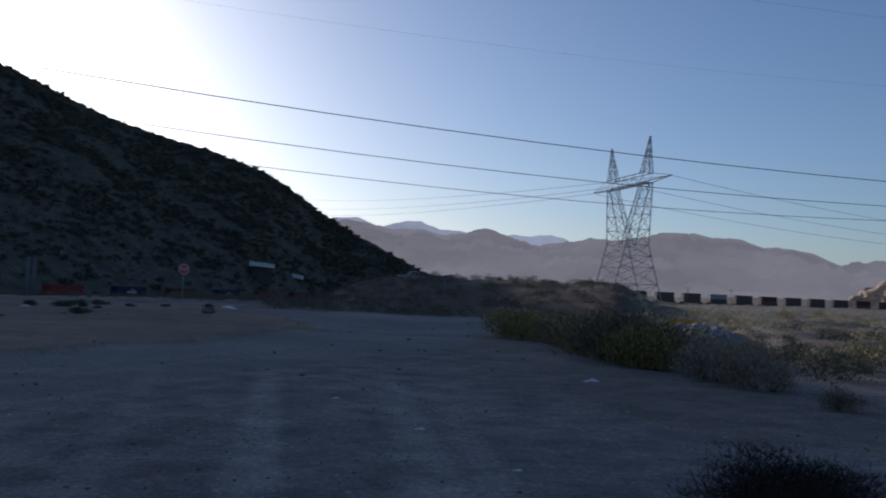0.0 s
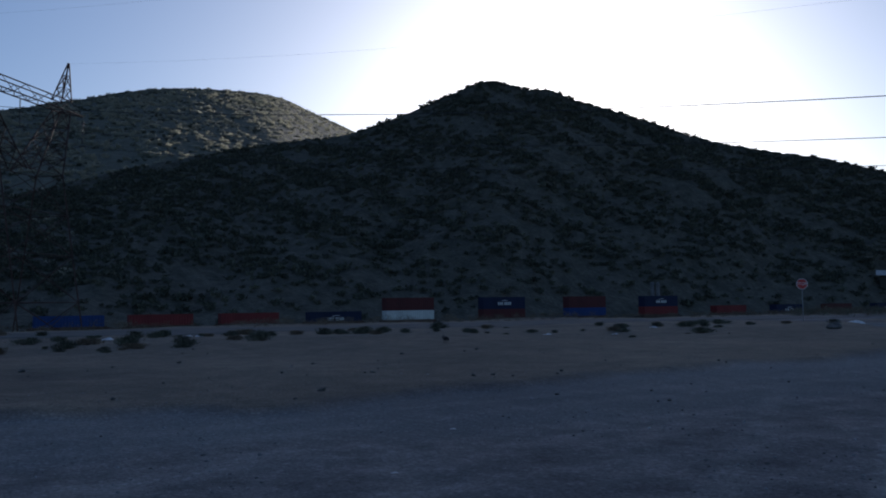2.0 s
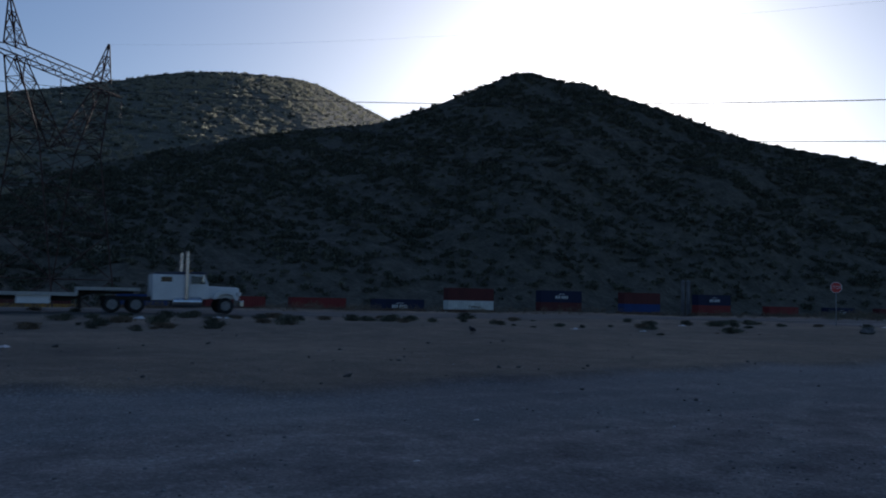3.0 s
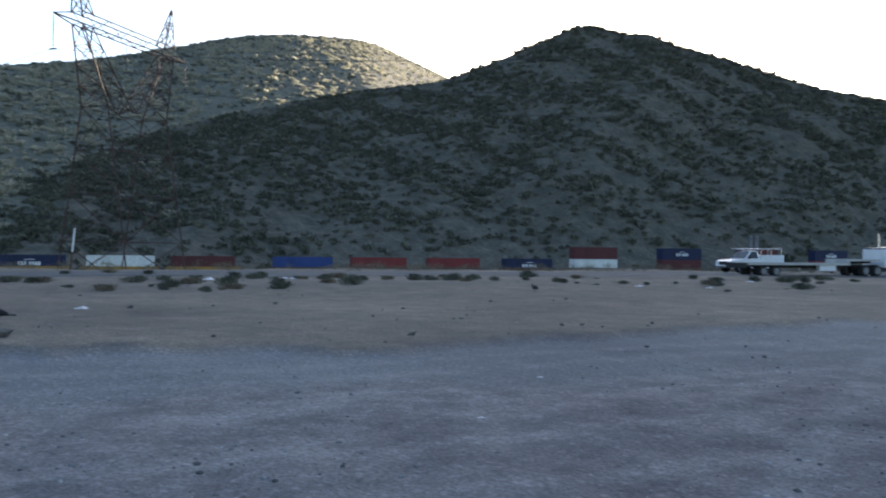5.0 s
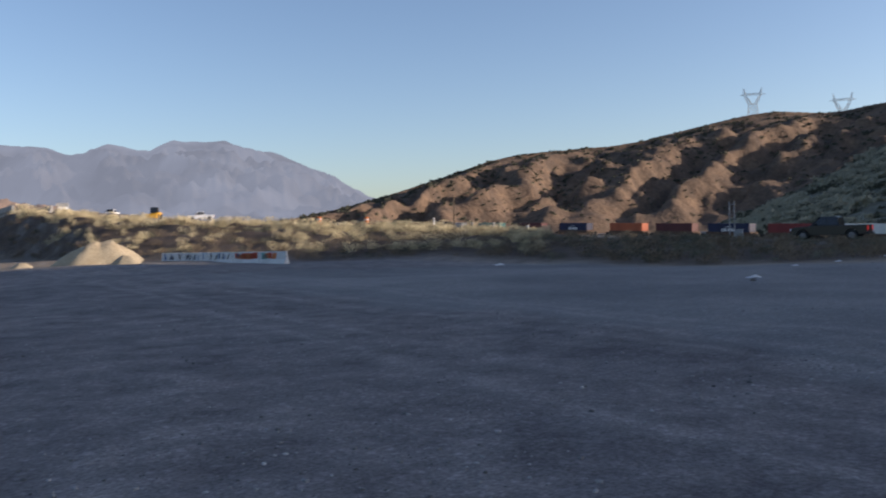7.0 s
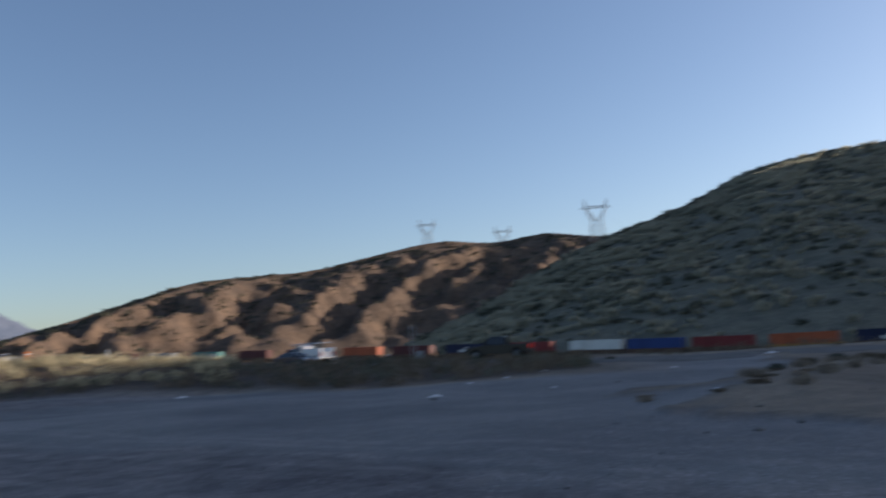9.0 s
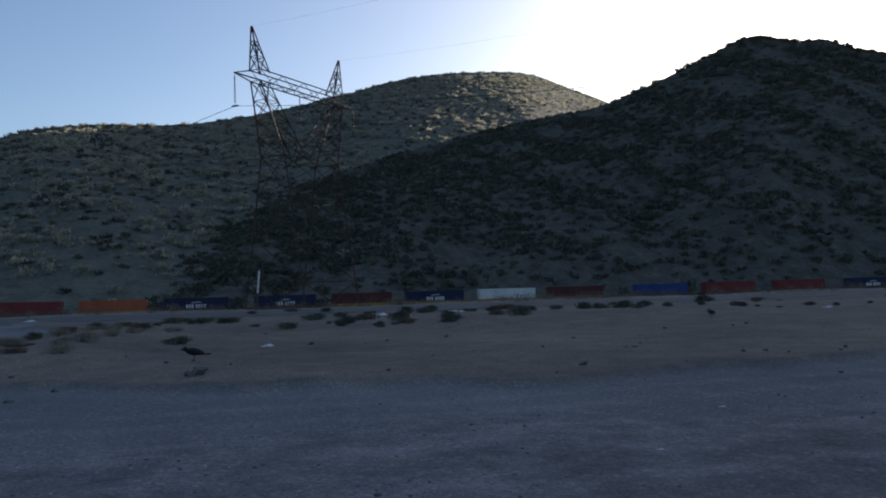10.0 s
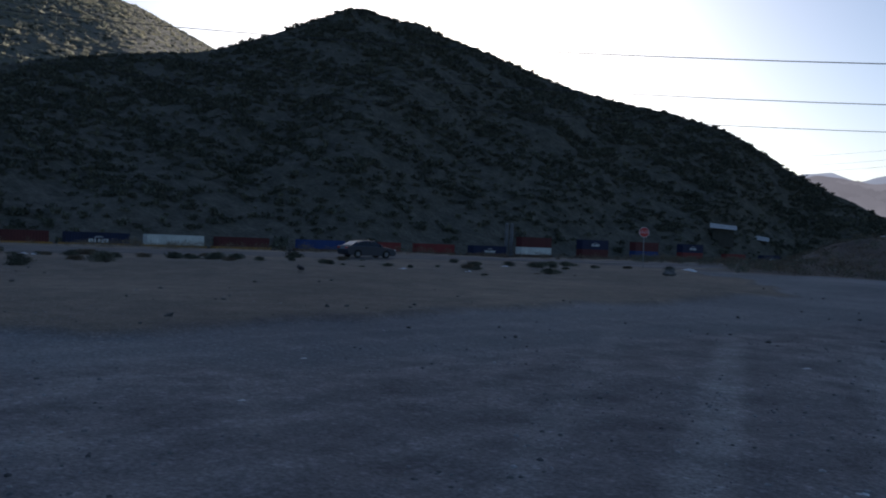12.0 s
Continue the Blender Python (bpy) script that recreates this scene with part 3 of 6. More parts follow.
# ---- railway ----
rust = mat("rusty steel", ((0.10, 0.06, 0.045), (0.17, 0.11, 0.08)), 1.2, 0.8, 0.3, bump=0.3)
black_iron = mat("grimy black steel", ((0.03, 0.03, 0.03), (0.06, 0.055, 0.05)), 1.0, 0.75, 0.2, bump=0.2)
white_paint = mat("white lettering paint", ((0.62, 0.62, 0.6), (0.78, 0.78, 0.76)), 1.0, 0.6, bump=0)
PAINT = {}
for key, c in dict(red=(0.20, 0.03, 0.03), maroon=(0.10, 0.025, 0.026), blue=(0.024, 0.055, 0.19), navy=(0.013, 0.02, 0.06), umber=(0.10, 0.078, 0.07), white=(0.66, 0.67, 0.63), yellow=(0.42, 0.23, 0.05), orange=(0.42, 0.10, 0.04), teal=(0.07, 0.22, 0.21), grey=(0.3, 0.31, 0.32)).items():
    PAINT[key] = mat(key + " container paint", (tuple(v * 0.8 for v in c), c), 0.5, 0.6, bump=0.15, fine_scale=5, fine=0.35, stretch=(1, 1, 0.3))


def container_mesh(colour, h, length=12.19):
    """A corrugated shipping container standing on z 0, long side along x."""
    bm = bmesh.new()
    l, w = length / 2, 1.219
    n = 44
    prof = []
    for k in range(n + 1):
        x = -l + 0.12 + (length - 0.24) * k / n
        prof.append((x, 0.0 if (k // 1) % 2 else 0.045))
    for side in (-1, 1):
        lo = [bm.verts.new((x, side * (w - d), 0.14)) for x, d in prof]
        hi = [bm.verts.new((x, side * (w - d), h - 0.1)) for x, d in prof]
        for k in range(n):
            f = (lo[k], lo[k + 1], hi[k + 1], hi[k])
            bm.faces.new(f if side < 0 else f[::-1])
        box(bm, -l, side * w - 0.05 * side, 0, l, side * (w + 0.01), 0.16)
        box(bm, -l, side * w - 0.05 * side, h - 0.12, l, side * (w + 0.01), h)
        for e in (-1, 1):
            box(bm, e * l, side * w - 0.12 * side, 0, e * (l - 0.14), side * (w + 0.012), h)
    box(bm, -l + 0.02, -w + 0.03, h - 0.06, l - 0.02, w - 0.03, h - 0.015)
    for e in (-1, 1):
        box(bm, e * (l - 0.03), -w + 0.05, 0.05, e * (l - 0.07), w - 0.05, h - 0.05)
    me = bpy.data.meshes.new("container")
    bm.to_mesh(me)
    bm.free()
    me.materials.append(PAINT[colour])
    return me


BOXES = {(c, h): container_mesh(c, h) for c in PAINT for h in (2.9,)}


def bogie_mesh():
    bm = bmesh.new()
    for x in (-0.9, 0.9):
        for y in (-0.72, 0.72):
            disc(bm, (x, y, 0.42), 0.42, 0.12, "Y", 16)
        rod(bm, (x, -0.8, 0.42), (x, 0.8, 0.42), 0.14, 8)
    for y in (-0.95, 0.95):
        box(bm, -1.3, y - 0.08, 0.4, 1.3, y + 0.08, 0.62, 0.03)
    box(bm, -0.2, -1.0, 0.45, 0.2, 1.0, 0.75)
    me = bpy.data.meshes.new("bogie")
    bm.to_mesh(me)
    bm.free()
    me.materials.append(black_iron)
    return me


def well_mesh(colour):
    bm = bmesh.new()
    for y in (-1.32, 1.32):
        box(bm, -6.3, y - 0.05, 0.35, 6.3, y + 0.05, 1.2, 0.02)
        box(bm, -6.3, y - 0.11, 1.12, 6.3, y + 0.11, 1.25)
        box(bm, -6.3, y - 0.11, 0.3, 6.3, y + 0.11, 0.42)
        for k in range(9):
            box(bm, -5.6 + 1.4 * k - 0.04, y - 0.1, 0.42, -5.6 + 1.4 * k + 0.04, y + 0.1, 1.12)
    box(bm, -6.3, -1.3, 0.3, 6.3, 1.3, 0.4)
    for e in (-1, 1):
        box(bm, e * 6.3, -1.35, 0.8, e * 6.55, 1.35, 1.25)
        box(bm, e * 6.5, -0.3, 0.75, e * 7.2, 0.3, 1.1)
        rod(bm, (e * 6.7, 1.1, 1.1), (e * 6.7, 1.1, 2.0), 0.05)
    me = bpy.data.meshes.new("well")
    bm.to_mesh(me)
    bm.free()
    me.materials.append(colour)
    return me


BOGIE = bogie_mesh()
WELLS = {"y": well_mesh(PAINT["yellow"]), "r": well_mesh(PAINT["maroon"]), "k": well_mesh(rust)}


def mark_mesh():
    """Plain bars in place of the lettering on a container's side, with a small swoosh bar above."""
    bm = bmesh.new()
    y = -1.235
    x = -1.9
    for k in range(7):
        wd = 0.46
        if k == 3:
            x += 0.25
        box(bm, x, y - 0.01, 0.95, x + wd * 0.8, y, 1.65)
        x += wd + 0.06
    for k in range(5):
        box(bm, -0.9 + 0.35 * k, y - 0.01, 1.9 + 0.1 * k - 0.02 * k * k, -0.5 + 0.35 * k, y, 2.02 + 0.1 * k - 0.02 * k * k)
    me = bpy.data.meshes.new("lettering")
    bm.to_mesh(me)
    bm.free()
    me.materials.append(white_paint)
    return me


MARK = mark_mesh()
# metres from the white container, well colour, lower box, upper box, lettered box (0 none, 1 lower, 2 upper)
CONSIST = [
    (-330, "k", "navy", None, 1), (-312, "k", "red", None, 0), (-296, "k", "maroon", None, 0), (-280, "k", "teal", None, 0), (-262, "k", "maroon", None, 0), (-243, "k", "grey", None, 0),
    (-223, "k", "teal", None, 0), (-204, "k", "maroon", None, 0), (-186, "k", "navy", None, 1), (-167, "k", "orange", None, 0), (-152, "k", "maroon", None, 0), (-137, "k", "navy", None, 1), (-122, "k", "red", None, 0),
    (-107, "k", "white", None, 0), (-95, "k", "blue", None, 0), (-82.5, "k", "red", None, 0), (-69, "y", "orange", None, 0), (-55.5, "k", "navy", None, 1), (-40.5, "k", "navy", None, 1), (-27, "y", "maroon", None, 0),
    (-13.7, "y", "navy", None, 1), (0, "y", "white", None, 0), (13.4, "y", "maroon", None, 0), (31, "k", "blue", None, 0), (45.5, "k", "red", None, 0), (61, "k", "red", None, 0), (77.5, "k", "navy", None, 1),
    (93.5, "k", "white", "maroon", 0), (116, "k", "maroon", "navy", 2), (138.5, "k", "blue", "maroon", 0), (161, "k", "red", "navy", 2), (185, "k", "red", None, 0), (207, "k", "navy", None, 1), (228, "k", "maroon", None, 0), (250, "k", "navy", None, 1), (272, "k", "red", None, 0), (294, "k", "maroon", None, 0)]
NAMES = dict(umber="dark brown", red="red", maroon="dark red", blue="bright blue", navy="navy blue", white="white", yellow="yellow", orange="orange", teal="teal", grey="grey")
TRAIN = []


def freight_wagon(off, well, low, high, lettered):
    root = new("freight_wagon")
    text = "double-stack rail wagon carrying a %s container" % NAMES[low] if not high else "rail wagon with %s container stacked on %s" % (NAMES[high], NAMES[low])
    tagged(root, text, "freight wagon", "wagons of the container train")
    part("well", WELLS[well], None, root)
    for x in (-6.9, 6.9):
        part("bogie", BOGIE, None, root).location = (x, 0, 0)
    lo = part("container", BOXES[(low, 2.9)], None, root)
    lo.location = (0, 0, 0.45)
    hi = None
    if high:
        hi = part("container", BOXES[(high, 2.9)], None, root)
        hi.location = (0, 0, 3.36)
    if lettered:
        part("lettering", MARK, None, (lo, hi)[lettered - 1], "plain white lettering bars")
    TRAIN.append((root, off))


for row in CONSIST:
    freight_wagon(*row)

RAIL_TURN = math.degrees(math.atan2(*polar(RAIL_AZ - 90, 1).yx))
ROAD_TURN = math.degrees(math.atan2(*polar(ROAD_AZ - 90, 1).yx))
ballast = mat("grey ballast", ((0.14, 0.13, 0.12), (0.24, 0.23, 0.22)), 0.6, 0.95, bump=0.8, fine_scale=16)
bm = bmesh.new()
pts = []
stops = list(range(-480, 691, 15))
for s in stops:
    base = along(RAIL_AZ, RAIL_D, s)
    n = polar(RAIL_AZ, 1)
    pts.append([bm.verts.new(base + n * d + Vector((0, 0, rail_z(s) + z))) for d, z in ((-4.2, -1.2), (-1.9, -0.18), (1.9, -0.18), (4.2, -1.2))])
for a, b in zip(pts, pts[1:]):
    for k in range(3):
        bm.faces.new((a[k], a[k + 1], b[k + 1], b[k]))
rail_bed = tagged(part("railway_bed", bm, ballast), "grey ballast bed of the railway", "railway", kind="structure")
for d in (-0.72, 0.72):
    bm = bmesh.new()
    ring4 = []
    for s in stops:
        c = along(RAIL_AZ, RAIL_D + d, s, rail_z(s))
        n = polar(RAIL_AZ, 1) * 0.035
        ring4.append([bm.verts.new(c + q) for q in (-n, n, n + Vector((0, 0, -0.16)), -n + Vector((0, 0, -0.16)))])
    for a, b in zip(ring4, ring4[1:]):
        for k in range(4):
            bm.faces.new((a[k], a[(k + 1) % 4], b[(k + 1) % 4], b[k]))
    part("rail", bm, rust, rail_bed)


# ---- plants ----
chaparral = mat("dark chaparral leaves", ((0.068, 0.073, 0.053), (0.12, 0.122, 0.09)), 0.3, 0.9, bump=0.6, fine_scale=3, bump_dist=0.3, island=0.45)
sage = mat("grey-green sage leaves", ((0.10, 0.105, 0.075), (0.18, 0.18, 0.13)), 0.3, 0.9, bump=0.6, fine_scale=3, bump_dist=0.3, island=0.35)
straw = mat("dry tan brush", ((0.44, 0.37, 0.23), (0.68, 0.59, 0.38)), 0.6, 0.9, bump=0.0, island=0.35)
brush_green = mat("olive brush leaves", ((0.25, 0.2, 0.085), (0.46, 0.36, 0.15)), 0.8, 0.85, bump=0.0, island=0.45)
brush_dark = mat("dark twiggy brush", ((0.12, 0.094, 0.066), (0.23, 0.18, 0.125)), 0.8, 0.9, bump=0.0, island=0.4)
brush_yellow = mat("yellow flowering brush", ((0.30, 0.22, 0.03), (0.50, 0.40, 0.07)), 0.8, 0.85, bump=0.0, island=0.35)
twig = mat("grey twigs", ((0.10, 0.085, 0.065), (0.17, 0.15, 0.12)), 2.0, 0.9, bump=0.0)

twig_pale = mat("pale leafless twigs", ((0.22, 0.175, 0.13), (0.36, 0.3, 0.23)), 0.8, 0.9, bump=0.0, island=0.35)
olive_grass = mat("olive dry grass and sage", ((0.11, 0.11, 0.08), (0.19, 0.18, 0.125)), 0.3, 0.9, bump=0.0, island=0.3)
# thin blades let the light through, tuned bright to stand in for sunlit haze
nt = olive_grass.node_tree
tl, ad = nt.nodes.new("ShaderNodeBsdfTranslucent"), nt.nodes.new("ShaderNodeMixShader")
tl.inputs["Color"].default_value = (0.5, 0.49, 0.37, 1)
ad.inputs[0].default_value = 0.62
nt.links.new(nt.nodes["Principled BSDF"].outputs[0], ad.inputs[1])
nt.links.new(tl.outputs[0], ad.inputs[2])
nt.links.new(ad.outputs[0], nt.nodes["Material Output"].inputs["Surface"])

bm = bmesh.new()
bmesh.ops.create_icosphere(bm, subdivisions=1, radius=1)
ICO_V = np.array([v.co[:] for v in bm.verts])
ICO_F = np.array([[v.index for v in f.verts] for f in bm.faces])
bm.free()


def scatter_on(v, n, seed, lo=0.02, hi=0.995, cols=None):
    """Random points on a hill's front flank."""
    g = np.random.RandomState(seed)
    rows, c = v.shape[0], cols
    out, keep = [], Wave(seed, 42, 3)
    while len(out) < n:
        i = g.rand() * (rows - 1.001)
        j = (lo + (hi - lo) * math.sqrt(g.rand())) * (c - 1.001)
        i0, j0 = int(i), int(j)
        p = v[i0, j0] * (1 - (j - j0)) + v[i0, j0 + 1] * (j - j0)
        q = v[i0 + 1, j0] * (1 - (j - j0)) + v[i0 + 1, j0 + 1] * (j - j0)
        p = p * (1 - (i - i0)) + q * (i - i0)
        if g.rand() < 0.62 + 0.55 * keep(p[0], p[1] + p[2]):
            out.append(p)
    return np.array(out)


def blades(g, n, w, h, leaf, lumps=7, droop=0.0, thin=0.35):
    """Vertices and triangles of a ragged bush: narrow leaves grouped round a few upright lumps."""
    cx = (g.rand(lumps, 2) - 0.5) * w * 0.62
    hh = h * (0.55 + 0.45 * g.rand(lumps)) * (1 - 0.35 * (np.hypot(*cx.T) / (w * 0.44)) ** 2)
    k = g.randint(0, lumps, n)
    u = g.randn(n, 3) * np.array([w * 0.15, w * 0.15, 1])
    z = hh[k] * (0.06 + 0.94 * g.rand(n) ** 0.75)
    spread = 0.55 + 0.65 * np.sin(np.clip(z / hh[k], 0, 1) * 2.5)
    c = np.stack([cx[k, 0] + u[:, 0] * spread, cx[k, 1] + u[:, 1] * spread, z], 1)
    d = np.stack([c[:, 0] * 0.8 / w + g.randn(n) * 0.5, c[:, 1] * 0.8 / w + g.randn(n) * 0.5, 0.7 + 0.5 * g.rand(n) - droop], 1)
    d /= np.linalg.norm(d, axis=1)[:, None]
    s = np.cross(d, g.randn(n, 3))
    s /= np.linalg.norm(s, axis=1)[:, None]
    L = (leaf * (0.6 + 0.8 * g.rand(n)))[:, None]
    v = np.stack([c - s * L * thin * 0.5, c + s * L * thin * 0.5, c + d * L], 1)
    return v.reshape(-1, 3)


def clumps(name, label, places, sizes, material, seed):
    """Many ragged clumps of scrub as one mesh."""
    g2 = np.random.RandomState(seed)
    kinds = [blades(g2, 52, 2.1, 1.25, 0.5, 4, thin=0.85) for _ in range(10)]
    out = []
    for p, s in zip(places, sizes):
        k = kinds[g2.randint(10)]
        a = g2.rand() * 6.283
        c, sn = math.cos(a) * s, math.sin(a) * s
        q = np.stack([k[:, 0] * c - k[:, 1] * sn, k[:, 0] * sn + k[:, 1] * c, k[:, 2] * s * (0.7 + 0.5 * g2.rand()) - 0.2 * s], 1)
        out.append(q + p)
    v = np.concatenate(out)
    return tagged(part(name, tri_mesh(name, v, np.arange(len(v)).reshape(-1, 3)), material), label, "scrub", kind="stuff")


rs = np.random.RandomState(77)
SCRUB = {"dark": (chaparral, "dark chaparral scrub scattered over the slope"), "grey": (sage, "grey-green sage scattered over the slope"), "grass": (olive_grass, "olive dry grass and sage brightening the ridge in place of haze")}
for nm, v, n, sd, kind, s0, s1 in (
        ("hillside_scrub", near_v, 11500, 101, "dark", 0.6, 1.85), ("hillside_scrub", near_v, 3600, 102, "grey", 0.6, 1.6),
        ("ridge_scrub", back_v, 3600, 103, "dark", 0.7, 1.7), ("ridge_scrub", back_v, 9500, 104, "grass", 0.9, 2.2), ("spur_scrub", far_v, 4200, 105, "dark", 1.0, 2.4)):
    p = scatter_on(v, n, sd, cols=v.shape[1] - 24)
    clumps(nm, SCRUB[kind][1], p, s0 + (s1 - s0) * rs.rand(len(p)) ** 1.4, SCRUB[kind][0], sd)


def bush_mesh(name, seed, n, w, h, leaf, material, thin=0.35, lumps=7):
    g = np.random.RandomState(seed)
    v = blades(g, n, w, h, leaf, lumps, thin=thin)
    m = 26
    a = g.rand(m) * 6.283
    tip = np.stack([np.cos(a) * w * 0.36 * g.rand(m), np.sin(a) * w * 0.36 * g.rand(m), h * (0.5 + 0.4 * g.rand(m))], 1)
    side = np.stack([-np.sin(a), np.cos(a), 0 * a], 1) * 0.018 * h
    st = np.stack([tip * 0.06 - side, tip * 0.06 + side, tip], 1)
    st[:, :2, 2] = -0.08
    allv = np.concatenate([v, st.reshape(-1, 3)])
    me = tri_mesh(name, allv, np.arange(len(allv)).reshape(-1, 3))
    me.materials.append(material)
    me.materials.append(twig)
    me.polygons.foreach_set("material_index", np.array([0] * n + [1] * m, dtype=np.int32))
    return me


def on_ground(az, r, dz=0.0):
    p = polar(az, r)
    p.z = float(ground_z(p.x, p.y)) + dz
    return p


def shrub(me, az, r, s, label, group, turn=0.0, hz=1.0):
    ob = new("shrub", me)
    p = on_ground(az, r, -0.03)
    ob.matrix_basis = pose(p.x, p.y, p.z, 0, 0, turn) @ Matrix.Diagonal((s, s, s * hz, 1))
    return tagged(ob, label, "shrub", group)


BIG_BUSH = [bush_mesh("shrub", 201 + k, 2100, 2.5, 1.7, 0.16, (brush_green, brush_dark, brush_dark)[k], 0.26, 14) for k in range(3)]
GREY_BUSH = [bush_mesh("shrub", 211 + k, 1300, 1.8, 1.2, 0.2, (twig_pale, straw)[k], 0.12, 8) for k in range(2)]
LOW_BUSH = [bush_mesh("shrub", 221 + k, 900, 1.2, 0.62, 0.13, (brush_dark, chaparral, sage)[k], 0.3, 5) for k in range(3)]
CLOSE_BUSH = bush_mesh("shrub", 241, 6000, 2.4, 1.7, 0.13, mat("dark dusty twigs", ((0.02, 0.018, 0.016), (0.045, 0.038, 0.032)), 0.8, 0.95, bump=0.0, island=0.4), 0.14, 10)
TIP_BUSH = bush_mesh("shrub", 233, 2600, 2.3, 1.6, 0.14, mat("olive leaves with yellow tips", ((0.22, 0.175, 0.06), (0.40, 0.315, 0.10)), 0.8, 0.85, bump=0.0, island=0.45), 0.28, 12)
YELLOW_BUSH = bush_mesh("shrub", 231, 3400, 2.2, 1.5, 0.12, brush_yellow, 0.35, 9)

# tall brush at the edge of the lot
g = random.Random(5)
for az, r, s in ((-4.7, 36, 0.95), (-5.6, 34.5, 1.15), (-6.6, 35, 0.9), (-7.6, 31, 0.8), (-8.4, 30, 1.0), (-9.6, 27.5, 1.1), (-10.5, 26.4, 1.25), (-11.7, 25.5, 1.3), (-12.7, 24.8, 1.15), (-13.6, 24.2, 1.05), (-14.4, 24, 0.8), (-10.9, 29, 1.2), (-12.6, 28, 1.15)):
    k = g.random() < 0.4
    shrub(BIG_BUSH[int(k)], az, r, s * g.uniform(0.75, 1.05), "tall brown twiggy desert brush beside the gravel lot" if k else "tall olive-green desert brush beside the gravel lot", "brush at the lot's edge", g.uniform(0, 360), g.uniform(0.7, 1.0))
for az, r, s in ((-17.2, 21.5, 0.75), (-18.4, 20.5, 0.85), (-19.6, 20, 0.95), (-20.6, 18.8, 0.85), (-21.6, 18.2, 0.6), (-19.2, 23, 0.9)):
    shrub(GREY_BUSH[0], az, r, s, "leafless grey twiggy brush on the lot's edge", "brush at the lot's edge", g.uniform(0, 360))
for az, r, s in ((-25.4, 15.6, 0.3), (-31.6, 16.5, 0.3), (-33.0, 17.5, 0.36), (-26.6, 30, 0.4), (-29.0, 29, 0.45)):
    shrub(BIG_BUSH[2], az, r, s * 0.9, "dark dry brush on the edge of the wash", "brush at the lot's edge", g.uniform(0, 360))
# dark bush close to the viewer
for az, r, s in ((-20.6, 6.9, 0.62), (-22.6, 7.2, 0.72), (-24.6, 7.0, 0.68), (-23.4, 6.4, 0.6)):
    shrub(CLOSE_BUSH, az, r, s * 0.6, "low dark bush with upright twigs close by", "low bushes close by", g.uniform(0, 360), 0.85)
for az, r, s in ((-13.4, 23.2, 0.9), (-14.3, 23.6, 0.8), (-6.4, 32.6, 0.7)):
    shrub(TIP_BUSH, az, r, s, "olive brush with yellow tips beside the gravel lot", "brush at the lot's edge", g.uniform(0, 360))
# yellow brush by the pale rocks and at the far end of the lot
for az, r, s in ((-15.6, 70, 0.9), (-16.6, 71, 0.8)):
    shrub(YELLOW_BUSH, az, r, s, "yellow flowering brush beside a rock heap", "yellow brush", g.uniform(0, 360))
for az, r, s in ((160.0, 60, 0.9), (161.4, 58, 1.2), (162.6, 57, 1.3), (163.8, 60, 1.4)):
    shrub(YELLOW_BUSH, az, r, s, "yellow flowering brush at the lot's far edge", "yellow brush", g.uniform(0, 360))
# small shrubs along the dirt strip
for az, el, s in ((75.8, -3.75, 0.9), (74.2, -2.28, 0.9), (73.0, -2.3, 0.7), (68.5, -1.75, 1.0), (66.1, -1.85, 1.0), (63.2, -2.0, 0.7), (60.8, -2.15, 1.1), (59.6, -2.2, 0.8), (57.8, -2.75, 0.9), (56.4, -2.1, 0.7), (53.8, -2.05, 1.3), (52.2, -2.2, 0.8), (50.5, -2.2, 0.9), (48.7, -2.3, 1.1), (47.3, -2.1, 0.9), (62.6, -2.85, 0.55), (61.5, -2.85, 0.4), (60.5, -2.8, 0.45), (79.0, -2.4, 1.0), (80.6, -2.6, 0.9), (84.3, -2.9, 0.8), (82.4, -2.75, 1.0), (77.2, -2.35, 0.6), (71.0, -1.8, 0.9), (45.0, -2.2, 0.7), (43.0, -2.1, 0.8), (41.0, -1.9, 0.6), (38.5, -2.1, 0.7),
                  (30.0, -1.7, 0.9), (28.5, -1.8, 0.8), (26.2, -1.85, 0.9), (24.5, -1.85, 1.0), (23.2, -1.8, 0.8), (20.5, -1.7, 0.7), (15.6, -1.75, 1.0), (33.0, -2.0, 0.5), (96.9, -1.55, 1.0), (94.5, -1.6, 0.8), (99.0, -1.7, 1.0)):
    shrub(LOW_BUSH[g.randrange(3)], az, EYE / math.tan(radians(-el)), s * 0.62, "small dark desert shrub on the tan dirt", "shrubs on the dirt strip", g.uniform(0, 360), g.uniform(0.8, 1.15))

# clustered shrubs in front of the road, and dry brush on the berm
def strip_place(d, u):
    q = along(ROAD_AZ, d, u)
    return math.degrees(math.atan2(-q.x, q.y)), q.xy.length


for k in range(64):
    d, u = g.uniform(31, 48.5), g.choice((-6, 0, 3, 7, 12, 14, 19, 24, 29, 37, 42)) + g.gauss(0, 2.2)
    az, r = strip_place(d, u)
    kind = g.choice((0, 1, 2, 2))
    shrub(LOW_BUSH[kind], az, r, g.uniform(0.3, 0.95) ** 1.3, ("small brown twiggy shrub", "small dark green shrub", "small grey-green sage shrub")[kind] + " on the tan dirt", "shrubs on the dirt strip", g.uniform(0, 360), g.uniform(0.7, 1.1))
for k in range(26):
    az, r = strip_place(g.uniform(19, 34), g.gauss(-6.3, 1.3))
    shrub((GREY_BUSH[0], LOW_BUSH[0])[k % 3 == 0], az, r, g.uniform(0.2, 0.42), "low dry brown brush on the berm", "brush on the berm", g.uniform(0, 360), g.uniform(0.5, 0.8))


